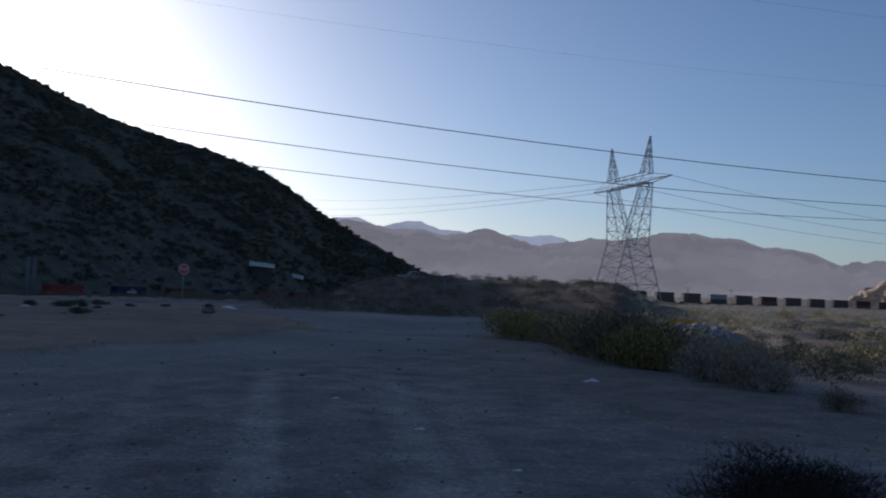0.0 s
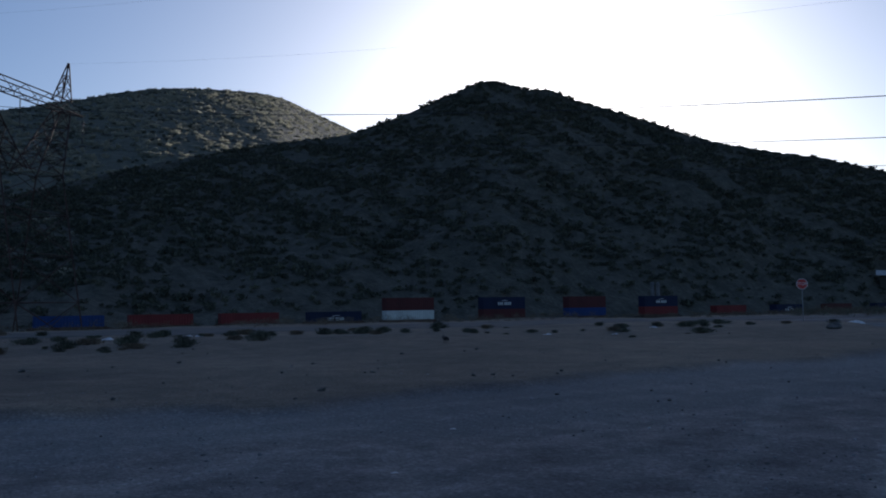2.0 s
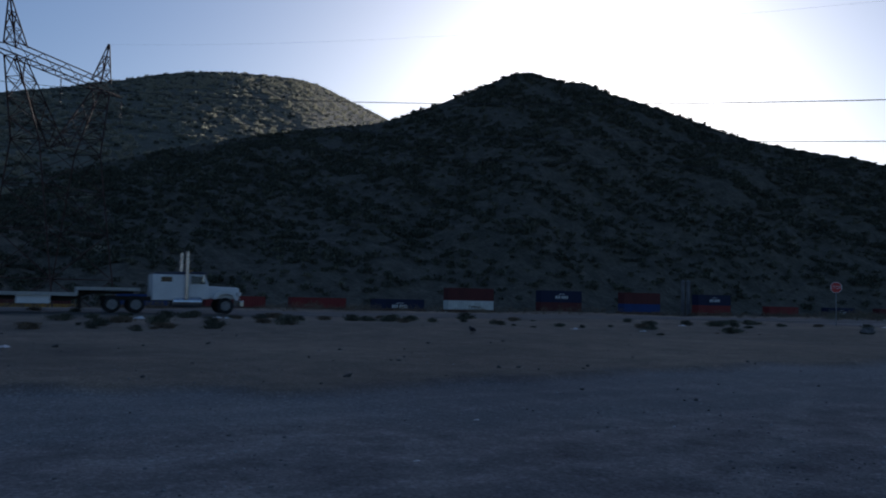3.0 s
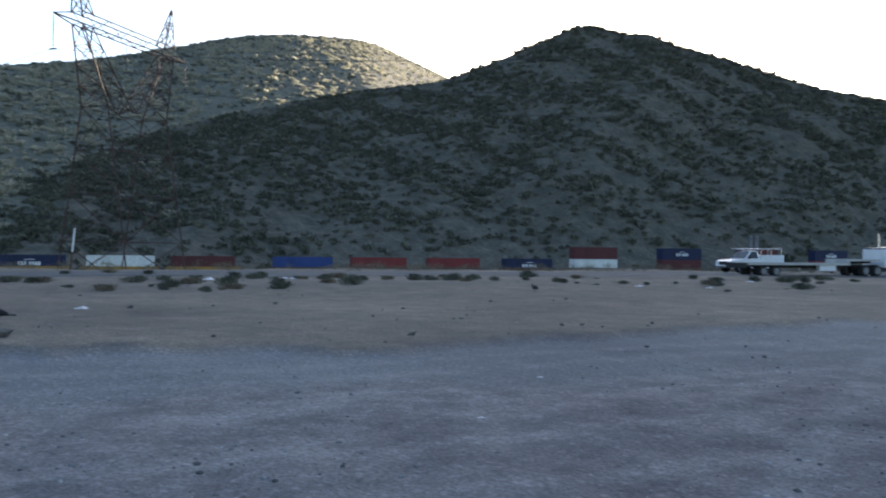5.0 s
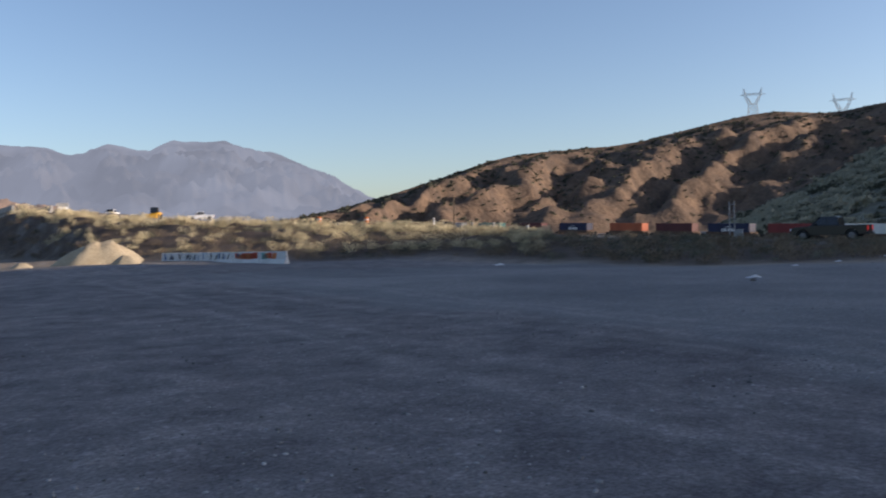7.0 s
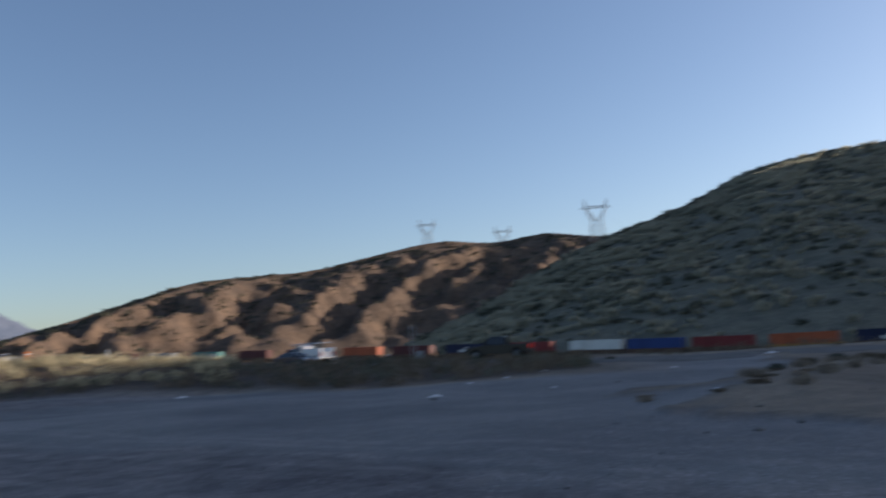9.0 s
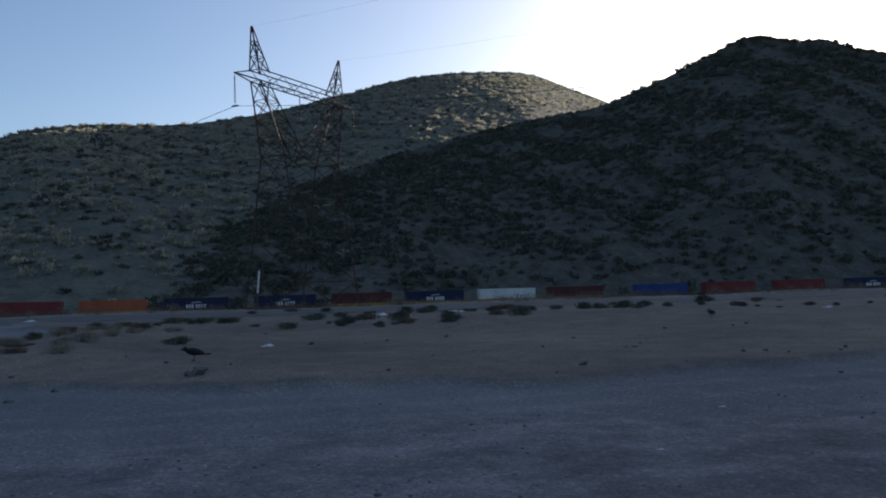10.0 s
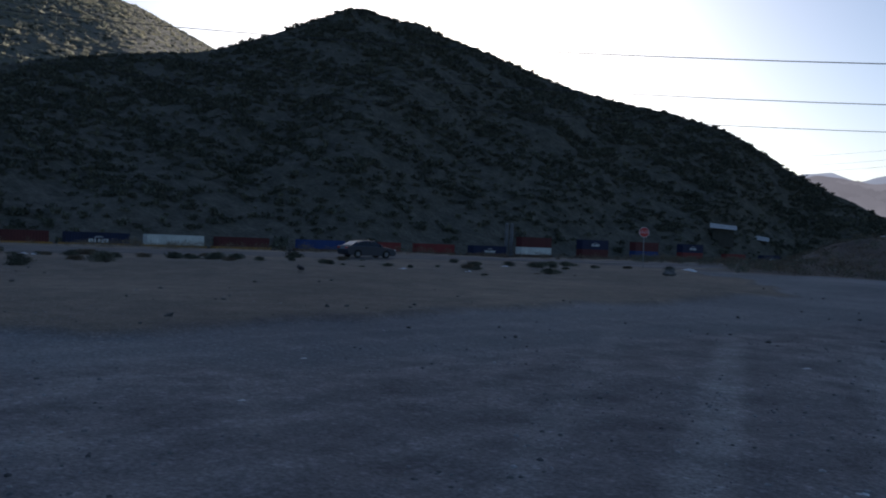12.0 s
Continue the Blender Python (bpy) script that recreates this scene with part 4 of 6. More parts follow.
def many_bushes(name, label, places, sizes, material, seed, leaves=150, thin=0.5, leaf=0.2):
    """Uncounted leafy bushes joined into one mesh."""
    g2 = np.random.RandomState(seed)
    kinds = [blades(g2, leaves, 1.6, 1.0, leaf, 4, thin=thin) for _ in range(6)]
    out = []
    for p, s in zip(places, sizes):
        k = kinds[g2.randint(6)]
        a = g2.rand() * 6.283
        c, sn = math.cos(a), math.sin(a)
        q = np.stack([k[:, 0] * c - k[:, 1] * sn, k[:, 0] * sn + k[:, 1] * c, k[:, 2] * (0.75 + 0.5 * g2.rand())], 1) * s
        out.append(q + p)
    v = np.concatenate(out)
    return tagged(part(name, tri_mesh(name, v, np.arange(len(v)).reshape(-1, 3)), material), label, "brush", kind="stuff")


def sow(n, seed, az0, az1, r_of, lift=0.0):
    g2 = np.random.RandomState(seed)
    az = az0 + (az1 - az0) * g2.rand(n)
    r = np.array([r_of(a, g2.rand()) for a in az])
    x, y = -np.sin(np.radians(az)) * r, np.cos(np.radians(az)) * r
    return np.stack([x, y, ground_z(x, y) + lift], 1)


def bank_r(a, q):
    return np.interp(a, BANK_AZ, BANK_FOOT) + 3 + 26 * q


sz = np.random.RandomState(9)
# pale brush mostly up top, dark on the face: carries its sun and shade
p = sow(420, 301, 120, 154, lambda a, q: bank_r(a, 0.66 + 0.45 * q))
many_bushes("bank_brush", "pale dry rabbitbrush along the top of the bank", p, 0.6 + 0.75 * sz.rand(len(p)) ** 1.5, straw, 302, 320, 0.4, 0.12)
p = sow(190, 319, 120, 152, lambda a, q: bank_r(a, 0.15 + 0.6 * q))
many_bushes("bank_brush", "round pale brush heads on the face of the bank", p, 0.55 + 0.4 * sz.rand(len(p)), straw, 320, 300, 0.4, 0.12)
p = sow(640, 303, 96, 157, lambda a, q: bank_r(a, 0.75 * q))
many_bushes("bank_brush", "dark twiggy brush on the face of the bank", p, 0.4 + 0.5 * sz.rand(len(p)), brush_dark, 304, 170, 0.4, 0.13)
p = sow(170, 321, 106, 156, bank_r)
many_bushes("bank_brush", "dark green brush between the pale bushes", p, 0.4 + 0.5 * sz.rand(len(p)), chaparral, 322, 170, 0.4, 0.13)
p = sow(210, 305, 95, 124, bank_r)
many_bushes("bank_brush", "grey-brown brush on the low bank", p, 0.25 + 0.5 * sz.rand(len(p)) ** 1.5, sage, 306, 200, 0.4, 0.13)
p = sow(640, 307, -13, 18, lambda a, q: 66 + 75 * q + (20 if a > 12 else 0))
many_bushes("roadside_brush", "dark low brush on the rise ahead", p, 0.5 + 0.6 * sz.rand(len(p)), brush_dark, 308, 130, 0.4, 0.14)
p = sow(320, 309, -12, 18, lambda a, q: 64 + 80 * q + (20 if a > 12 else 0))
many_bushes("roadside_brush", "grey-green low brush on the rise ahead", p, 0.5 + 0.6 * sz.rand(len(p)), sage, 310, 130, 0.4, 0.14)
p = sow(430, 311, -37, -13, lambda a, q: 60 + 330 * q ** 1.2)
many_bushes("wash_brush", "dry tan brush across the wash", p, 0.7 + 0.9 * sz.rand(len(p)), straw, 312, 110, 0.4, 0.14)
p = sow(260, 313, -37, -13, lambda a, q: 40 + 220 * q ** 1.2)
many_bushes("wash_brush", "olive brush across the wash", p, 0.5 + 0.8 * sz.rand(len(p)), brush_green, 314, 130, 0.4, 0.14)
p = sow(110, 317, -37, -20, lambda a, q: 26 + 45 * q)
many_bushes("wash_brush", "dark low brush on the near side of the wash", p, 0.5 + 0.7 * sz.rand(len(p)), chaparral, 318, 260, 0.35, 0.12)
p = sow(640, 315, 12, 100, lambda a, q: ROAD_D / max(math.cos(radians(a - ROAD_AZ)), 0.3) * (1.25 + 1.0 * q))
many_bushes("trackside_brush", "dark low brush beside the railway", p, 0.35 + 0.55 * sz.rand(len(p)), brush_dark, 316, 80, 0.4, 0.14)

g2 = np.random.RandomState(333)
u, d = -75 + 200 * g2.rand(330), 61.3 + 8 * g2.rand(330) ** 1.5
nn, uu = polar(ROAD_AZ, 1), polar(ROAD_AZ - 90, 1)
x, y = nn.x * d + uu.x * u, nn.y * d + uu.y * u
many_bushes("roadside_brush", "dark brown brush along the far edge of the road", np.stack([x, y, ground_z(x, y)], 1), 0.3 + 0.5 * sz.rand(len(x)), brush_dark, 334, 110, 0.4, 0.14)

# ---- stones ----
stone_m = mat("pale grey stone", ((0.17, 0.17, 0.17), (0.32, 0.31, 0.30)), 2.0, 0.9, bump=0.4, fine_scale=20, island=0.3)
dark_stone = mat("dark stone", ((0.09, 0.085, 0.08), (0.17, 0.16, 0.15)), 3.0, 0.9, bump=0.4, fine_scale=20)


def stones(name, label, places, sizes, material, seed):
    g2 = np.random.RandomState(seed)
    n, k = len(places), len(ICO_V)
    v = ICO_V[None] * (1 + 0.5 * (g2.rand(n, k, 1) - 0.5)) * np.stack([0.7 + 0.6 * g2.rand(n), 0.7 + 0.6 * g2.rand(n), 0.45 + 0.4 * g2.rand(n)], 1)[:, None]
    v = v * sizes[:, None, None] + places[:, None]
    f = ICO_F[None] + (np.arange(n) * k)[:, None, None]
    return tagged(part(name, tri_mesh(name, v.reshape(-1, 3), f.reshape(-1, 3)), material), label, "stones", kind="stuff")


# heap of broken rock beside the wash
g2 = np.random.RandomState(44)
a = -15.2 - 4.2 * g2.rand(700)
r = 52 + 13 * g2.rand(700)
x, y = -np.sin(np.radians(a)) * r, np.cos(np.radians(a)) * r
hump = np.sqrt(np.clip(1 - ((a + 17.2) / 2.5) ** 2 - ((r - 58.5) / 7.5) ** 2, 0, 1))
stones("rock_heap", "heap of broken pale rock beside the wash", np.stack([x, y, ground_z(x, y) + 1.1 * hump * g2.rand(700) ** 0.4], 1), 0.15 + 0.28 * g2.rand(700), stone_m, 45)
# loose gravel and clods over the lot
n = 15000
a = -40 + 210 * g2.rand(n)
r = 1.8 + 22 * g2.rand(n) ** 1.15
x, y = -np.sin(np.radians(a)) * r, np.cos(np.radians(a)) * r
clump = Wave(66, 5, 3)(x, y)
d = road_frame(x, y)[0]
sel = g2.rand(n) < (0.5 + 0.9 * clump) * (1 - 0.75 * smooth(9.3, 10.6, d))
x, y = x[sel], y[sel]
gravel_m = mat("mixed gravel", ((0.15, 0.15, 0.152), (0.33, 0.325, 0.32)), 2.0, 0.9, bump=0.3, fine_scale=20, island=0.6)
stones("loose_gravel", "loose gravel stones scattered on the lot", np.stack([x, y, ground_z(x, y) + 0.002], 1), 0.007 + 0.022 * g2.rand(len(x)) ** 3, gravel_m, 46)
a = -10 + 110 * g2.rand(170)
r = 14 + 30 * g2.rand(170)
x, y = -np.sin(np.radians(a)) * r, np.cos(np.radians(a)) * r
stones("loose_clods", "dark clods and stones scattered on the dirt", np.stack([x, y, ground_z(x, y) + 0.01], 1), 0.02 + 0.05 * g2.rand(170) ** 3, dark_stone, 47)


def boulder(az, r, s, label, seed, name="rock"):
    g3 = np.random.RandomState(seed)
    bm = bmesh.new()
    bmesh.ops.create_icosphere(bm, subdivisions=2, radius=s)
    w = Wave(seed, s * 2.2, 3)
    for v in bm.verts:
        v.co *= 1 + 0.35 * float(w(v.co.x + v.co.z, v.co.y - v.co.z))
        v.co.z *= 0.65
    ob = part(name, bm, dark_stone)
    p = on_ground(az, r, s * 0.25)
    ob.matrix_basis = pose(p.x, p.y, p.z, 0, 0, g3.rand() * 360)
    return tagged(ob, label, "rock", "single rocks on the dirt")


for k, (az, el, s) in enumerate(((48.8, -5.95, 0.09), (74.8, -6.0, 0.16), (38.6, -5.2, 0.05), (37.2, -5.1, 0.05), (58.0, -3.6, 0.06), (67.2, -3.9, 0.08), (15.6, -1.9, 0.35), (106.5, -3.4, 0.08))):
    boulder(az, EYE / math.tan(radians(-el)), s, "dark rock lying on the bare ground", 500 + k)

# orange sandstone outcrop across the wash
sandstone = mat("pale orange-pink sandstone", ((0.46, 0.33, 0.23), (0.66, 0.52, 0.38)), 0.03, 0.9, bump=0.7, fine_scale=0.25, bump_dist=1.0, stretch=(1, 1, 2.5))


def outcrop(az, r, w, h, lean, seed):
    """A tilted slab of sandstone with a broken crest."""
    n, m = 44, 34
    th = np.linspace(0, 2 * math.pi, n)
    f = np.linspace(0, 1, m)
    T, F = np.meshgrid(th, f)
    wv = Wave(seed, 30, 4)
    rad = (1 - F ** 1.3) ** 0.75 * (1 + 0.25 * np.sin(3 * T + seed)) * w / 2
    x, y, z = rad * np.cos(T), rad * np.sin(T) * 0.7, F * h
    bend = 1 + 0.24 * wv(x * 0.7 + z * 0.9, y + z * 0.5)
    x, y = x * bend + lean * z, y * bend
    z = z * (1 + 0.12 * wv(x, y * 1.3)) + 1.2 * np.abs(wv(x * 2.0 - z * 2.2, y))
    p = polar(az, r)
    p.z = float(ground_z(p.x, p.y)) - 2
    ob = part("sandstone_outcrop", grid_mesh("outcrop", np.stack([x, y, z], -1), m, n), sandstone)
    ob.matrix_basis = pose(p.x, p.y, p.z, 0, 0, az)
    return tagged(ob, "sunlit orange sandstone outcrop with tilted broken slabs", "rock outcrop", "sandstone outcrops")


for k, (az, r, w, h, lean) in enumerate(((-26.6, 705, 26, 17, 0.4), (-27.8, 700, 34, 27, 0.45), (-29.0, 700, 44, 36, 0.5), (-30.4, 690, 52, 44, 0.45), (-31.8, 685, 60, 60, 0.35), (-33.6, 675, 66, 66, 0.3), (-30.6, 650, 50, 24, 0.4), (-33.8, 640, 60, 36, 0.3), (-37.0, 660, 80, 52, 0.2))):
    outcrop(az, r, w, h, lean, 601 + k)


# ---- road ----
asphalt = mat("dusty worn asphalt", ((0.085, 0.083, 0.08), (0.14, 0.136, 0.13)), 0.5, 0.85, bump=0.3, fine_scale=30)
bm = bmesh.new()
rows = []
for s in range(-150, 331, 6):
    n = polar(ROAD_AZ, 1)
    row = []
    for d in (49.5, 50.2, 55.0, 60.0, 60.7):
        p = along(ROAD_AZ, d, s)
        row.append(bm.verts.new((p.x, p.y, float(ground_z(p.x, p.y)) + (0.06 if 50 < d < 60.5 else -0.06))))
    rows.append(row)
for a, b in zip(rows, rows[1:]):
    for k in range(4):
        bm.faces.new((a[k], b[k], b[k + 1], a[k + 1]))
tagged(part("road", bm, asphalt), "two-lane asphalt road along the railway", "road", kind="structure")

# ---- vehicles ----
glass_dark = mat("tinted window glass", ((0.015, 0.017, 0.02), (0.02, 0.022, 0.026)), 0.5, 0.08, bump=0, spec=0.6)
rubber = mat("black tyre rubber", ((0.02, 0.02, 0.02), (0.035, 0.035, 0.035)), 3, 0.85, bump=0.2)
chrome = mat("bright metal", ((0.55, 0.55, 0.56), (0.68, 0.68, 0.69)), 1.0, 0.22, 1.0, bump=0)
lamp_red = mat("red lamp lens", ((0.35, 0.02, 0.02), (0.45, 0.03, 0.03)), 1.0, 0.25, bump=0)
lamp_clear = mat("clear lamp lens", ((0.65, 0.66, 0.68), (0.75, 0.76, 0.78)), 1.0, 0.15, bump=0)
lamp_lit = mat("lit red tail lamp", ((0.6, 0.03, 0.03), (0.6, 0.03, 0.03)), 1.0, 0.3, bump=0)
lamp_lit.node_tree.nodes["Principled BSDF"].inputs["Emission Color"].default_value = (1, 0.05, 0.04, 1)
lamp_lit.node_tree.nodes["Principled BSDF"].inputs["Emission Strength"].default_value = 0.3


def car_paint(name, c, metal=0.3):
    return mat(name, (tuple(v * 0.85 for v in c), c), 0.8, 0.28, metal, bump=0, fine=0.15, spec=0.5)


silver_blue = car_paint("dark silver-blue car paint", (0.045, 0.055, 0.08), 0.4)
white_car = car_paint("white car paint", (0.72, 0.73, 0.74), 0.0)
black_car = car_paint("black car paint", (0.009, 0.009, 0.01), 0.0)
yellow_car = car_paint("yellow machine paint", (0.62, 0.33, 0.03), 0.0)
dark_trim = mat("dark plastic trim", ((0.025, 0.025, 0.027), (0.04, 0.04, 0.042)), 2, 0.6, bump=0.1)


def extrude(bm, prof, hw, belt=99.0, lean=0.0, bevel=0.04):
    """A solid from a side outline (x, z); above the belt the sides lean inwards."""
    left, right = [], []
    for x, z in prof:
        y = hw - max(0.0, z - belt) * lean
        left.append(bm.verts.new((x, y, z)))
        right.append(bm.verts.new((x, -y, z)))
    n = len(prof)
    faces = [bm.faces.new(left), bm.faces.new(right[::-1])]
    for k in range(n):
        j = (k + 1) % n
        faces.append(bm.faces.new((left[j], left[k], right[k], right[j])))
    bmesh.ops.recalc_face_normals(bm, faces=faces)
    if bevel:
        bmesh.ops.bevel(bm, geom=[e for f in faces[:2] for e in f.edges], offset=bevel, segments=2, affect="EDGES", profile=0.6)


def pane(bm, pts, hw, belt, lean, out=0.012):
    """A side window on both sides of a leaning cabin."""
    for s in (-1, 1):
        vs = [bm.verts.new((x, s * (hw - max(0, z - belt) * lean + out), z)) for x, z in pts]
        bm.faces.new(vs if s < 0 else vs[::-1])


def cross_pane(bm, x0, z0, x1, z1, hw0, hw1, out=0.015):
    """A windscreen or rear window between two heights."""
    d = Vector((z1 - z0, 0, x0 - x1)).normalized() * out
    if d.z < 0:
        d = -d
    bm.faces.new([bm.verts.new(Vector(c) + d) for c in ((x0, -hw0, z0), (x0, hw0, z0), (x1, hw1, z1), (x1, -hw1, z1))])


rim_metal = mat("dull alloy", ((0.2, 0.2, 0.205), (0.3, 0.3, 0.305)), 1.0, 0.5, 0.6, bump=0)


def wheel(root, x, y, r, w):
    bm = bmesh.new()
    disc(bm, (0, 0, 0), r, w, "Y", 28)
    bmesh.ops.bevel(bm, geom=[e for e in bm.edges if len({round(v.co.y, 3) for v in e.verts}) == 1], offset=w * 0.18, segments=2, affect="EDGES")
    t = part("wheel", bm, rubber, root)
    t.location = (x, y, r)
    s = 1 if y > 0 else -1
    bm = bmesh.new()
    disc(bm, (0, s * w * 0.5, 0), r * 0.58, 0.03, "Y", 24)
    disc(bm, (0, s * (w * 0.5 + 0.02), 0), r * 0.16, 0.04, "Y", 12)
    for k in range(8):
        a = k * math.pi / 4
        rod(bm, (0, s * (w * 0.5 + 0.018), 0), (math.cos(a) * r * 0.54, s * (w * 0.5 + 0.018), math.sin(a) * r * 0.54), 0.05)
    part("rim", bm, rim_metal, t, "dull alloy rim")


def sedan(label, paint):
    root = tagged(new("car"), label, "car")
    hw, belt, lean = 0.90, 0.95, 0.42
    bm = bmesh.new()
    low = [(-2.36, 0.42), (-2.42, 0.72), (-2.34, 0.98), (-1.7, 1.01), (0.95, 0.96), (1.6, 0.90), (2.1, 0.80), (2.36, 0.66), (2.42, 0.42), (2.3, 0.22)]
    arch = []
    for cx in (1.42, -1.4):
        arch += [(cx + 0.38 * math.cos(a), 0.30 + 0.38 * math.sin(a)) for a in (0.0, 0.6, 1.1, 1.57, 2.04, 2.54, 3.14)]
    extrude(bm, low + [(1.85, 0.2)] + arch[:7] + [(1.0, 0.2), (-0.98, 0.2)] + arch[7:] + [(-1.84, 0.22), (-2.25, 0.25)], hw)
    part("body", bm, paint, root, smooth=False)
    bm = bmesh.new()
    extrude(bm, [(-2.0, 0.96), (-1.35, 1.33), (-0.75, 1.45), (-0.1, 1.47), (0.35, 1.42), (1.2, 0.94)], hw - 0.06, belt, lean, 0.05)
    part("roof", bm, paint, root)
    bm = bmesh.new()
    pane(bm, [(-1.55, 1.0), (-1.1, 1.3), (-0.45, 1.38), (-0.4, 1.0)], hw - 0.06, belt, lean)
    pane(bm, [(-0.33, 1.0), (-0.38, 1.38), (0.2, 1.36), (0.85, 1.0)], hw - 0.06, belt, lean)
    cross_pane(bm, 1.1, 1.0, 0.42, 1.38, 0.76, 0.6, 0.06)
    cross_pane(bm, -1.9, 1.02, -1.3, 1.34, 0.74, 0.6, 0.05)
    part("windows", bm, glass_dark, root, "dark tinted windows")
    for x in (1.42, -1.4):
        for y in (0.79, -0.79):
            wheel(root, x, y, 0.335, 0.22)
    for y in (0.62, -0.62):
        bm = bmesh.new()
        box(bm, 2.12, y - 0.2, 0.62, 2.41, y + 0.2, 0.76, 0.03)
        part("headlight", bm, lamp_clear, root)
        bm = bmesh.new()
        box(bm, -2.42, y - 0.2, 0.76, -2.2, y + 0.22, 0.92, 0.03)
        part("taillight", bm, lamp_red, root)
        bm = bmesh.new()
        box(bm, 0.75, y * 1.5 - 0.09, 0.98, 0.92, y * 1.5 + 0.09, 1.12, 0.03)
        part("mirror", bm, paint, root)
    bm = bmesh.new()
    box(bm, 2.36, -0.55, 0.4, 2.44, 0.55, 0.6, 0.02)
    part("grille", bm, dark_trim, root)
    return root


def pickup(label, paint, crew=True, rack=False, lit=False):
    root = tagged(new("pickup_truck"), label, "pickup truck")
    hw, belt, lean = 0.97, 1.15, 0.25
    bm = bmesh.new()
    arch = []
    for cx in (1.85, -1.75):
        arch += [(cx + 0.47 * math.cos(a), 0.42 + 0.47 * math.sin(a)) for a in (0.0, 0.6, 1.1, 1.57, 2.04, 2.54, 3.14)]
    extrude(bm, [(-2.85, 0.5), (-2.85, 1.18), (-0.75 if crew else -0.3, 1.18), (1.15, 1.17), (2.5, 1.08), (2.75, 0.98), (2.85, 0.55), (2.75, 0.4), (2.36, 0.4)] + arch[:7] + [(1.3, 0.4), (-1.25, 0.4)] + arch[7:] + [(-2.26, 0.45)], hw)
    part("body", bm, paint, root)
    back = -0.85 if crew else -0.25
    bm = bmesh.new()
    extrude(bm, [(back, 1.15), (back + 0.08, 1.82), (back + 0.4, 1.9), (0.55, 1.88), (1.35, 1.15)], hw - 0.05, belt, lean, 0.05)
    part("cab", bm, paint, root)
    bm = bmesh.new()
    if crew:
        pane(bm, [(back + 0.15, 1.22), (back + 0.2, 1.78), (0.02, 1.8), (0.02, 1.22)], hw - 0.05, belt, lean)
    pane(bm, [(0.1 if crew else back + 0.15, 1.22), (0.1 if crew else back + 0.2, 1.8), (0.5, 1.8), (1.05, 1.22)], hw - 0.05, belt, lean)
    cross_pane(bm, 1.28, 1.22, 0.62, 1.82, 0.82, 0.7, 0.06)
    part("windows", bm, glass_dark, root, "dark tinted windows")
    for x in (1.85, -1.75):
        for y in (0.84, -0.84):
            wheel(root, x, y, 0.41, 0.28)
    for y in (0.7, -0.7):
        bm = bmesh.new()
        box(bm, 2.6, y - 0.2, 0.78, 2.87, y + 0.2, 0.98, 0.03)
        part("headlight", bm, lamp_clear, root)
        bm = bmesh.new()
        box(bm, -2.88, y + 0.12 * (1 if y > 0 else -1) - 0.08, 0.78, -2.78, y + 0.12 * (1 if y > 0 else -1) + 0.1, 1.14, 0.02)
        part("taillight", bm, lamp_lit if lit else lamp_red, root, "glowing red tail lamp" if lit else "")
        bm = bmesh.new()
        box(bm, 0.85, y * 1.5 - 0.11, 1.2, 0.98, y * 1.5 + 0.11, 1.45, 0.03)
        part("mirror", bm, dark_trim, root)
    for x0, x1 in ((2.78, 2.95), (-2.98, -2.84)):
        bm = bmesh.new()
        box(bm, x0, -0.95, 0.42, x1, 0.95, 0.62, 0.04)
        part("bumper", bm, chrome if not lit else dark_trim, root)
    bm = bmesh.new()
    box(bm, 2.82, -0.48, 0.66, 2.88, 0.48, 0.96, 0.02)
    part("grille", bm, dark_trim, root)
    if rack:
        for s in (-1, 1):
            bm = bmesh.new()
            box(bm, -2.85, s * 0.99, 0.85, -0.4, s * 0.62, 1.52, 0.03)
            part("tool_box", bm, paint, root, "white side tool box")
            bm = bmesh.new()
            rod(bm, (-2.8, s * 0.8, 2.05), (1.3, s * 0.8, 2.0), 0.06, 8)
            for x in (-2.7, -1.6, -0.5):
                rod(bm, (x, s * 0.8, 1.5), (x, s * 0.8, 2.05), 0.05, 8)
            part("ladder_rack", bm, chrome, root, "pale pipe ladder rack")
        bm = bmesh.new()
        for x in (-2.7, -1.6, -0.5, 0.6):
            rod(bm, (x, -0.8, 2.04), (x, 0.8, 2.04), 0.05, 8)
        part("rack_bar", bm, chrome, root)
    return root


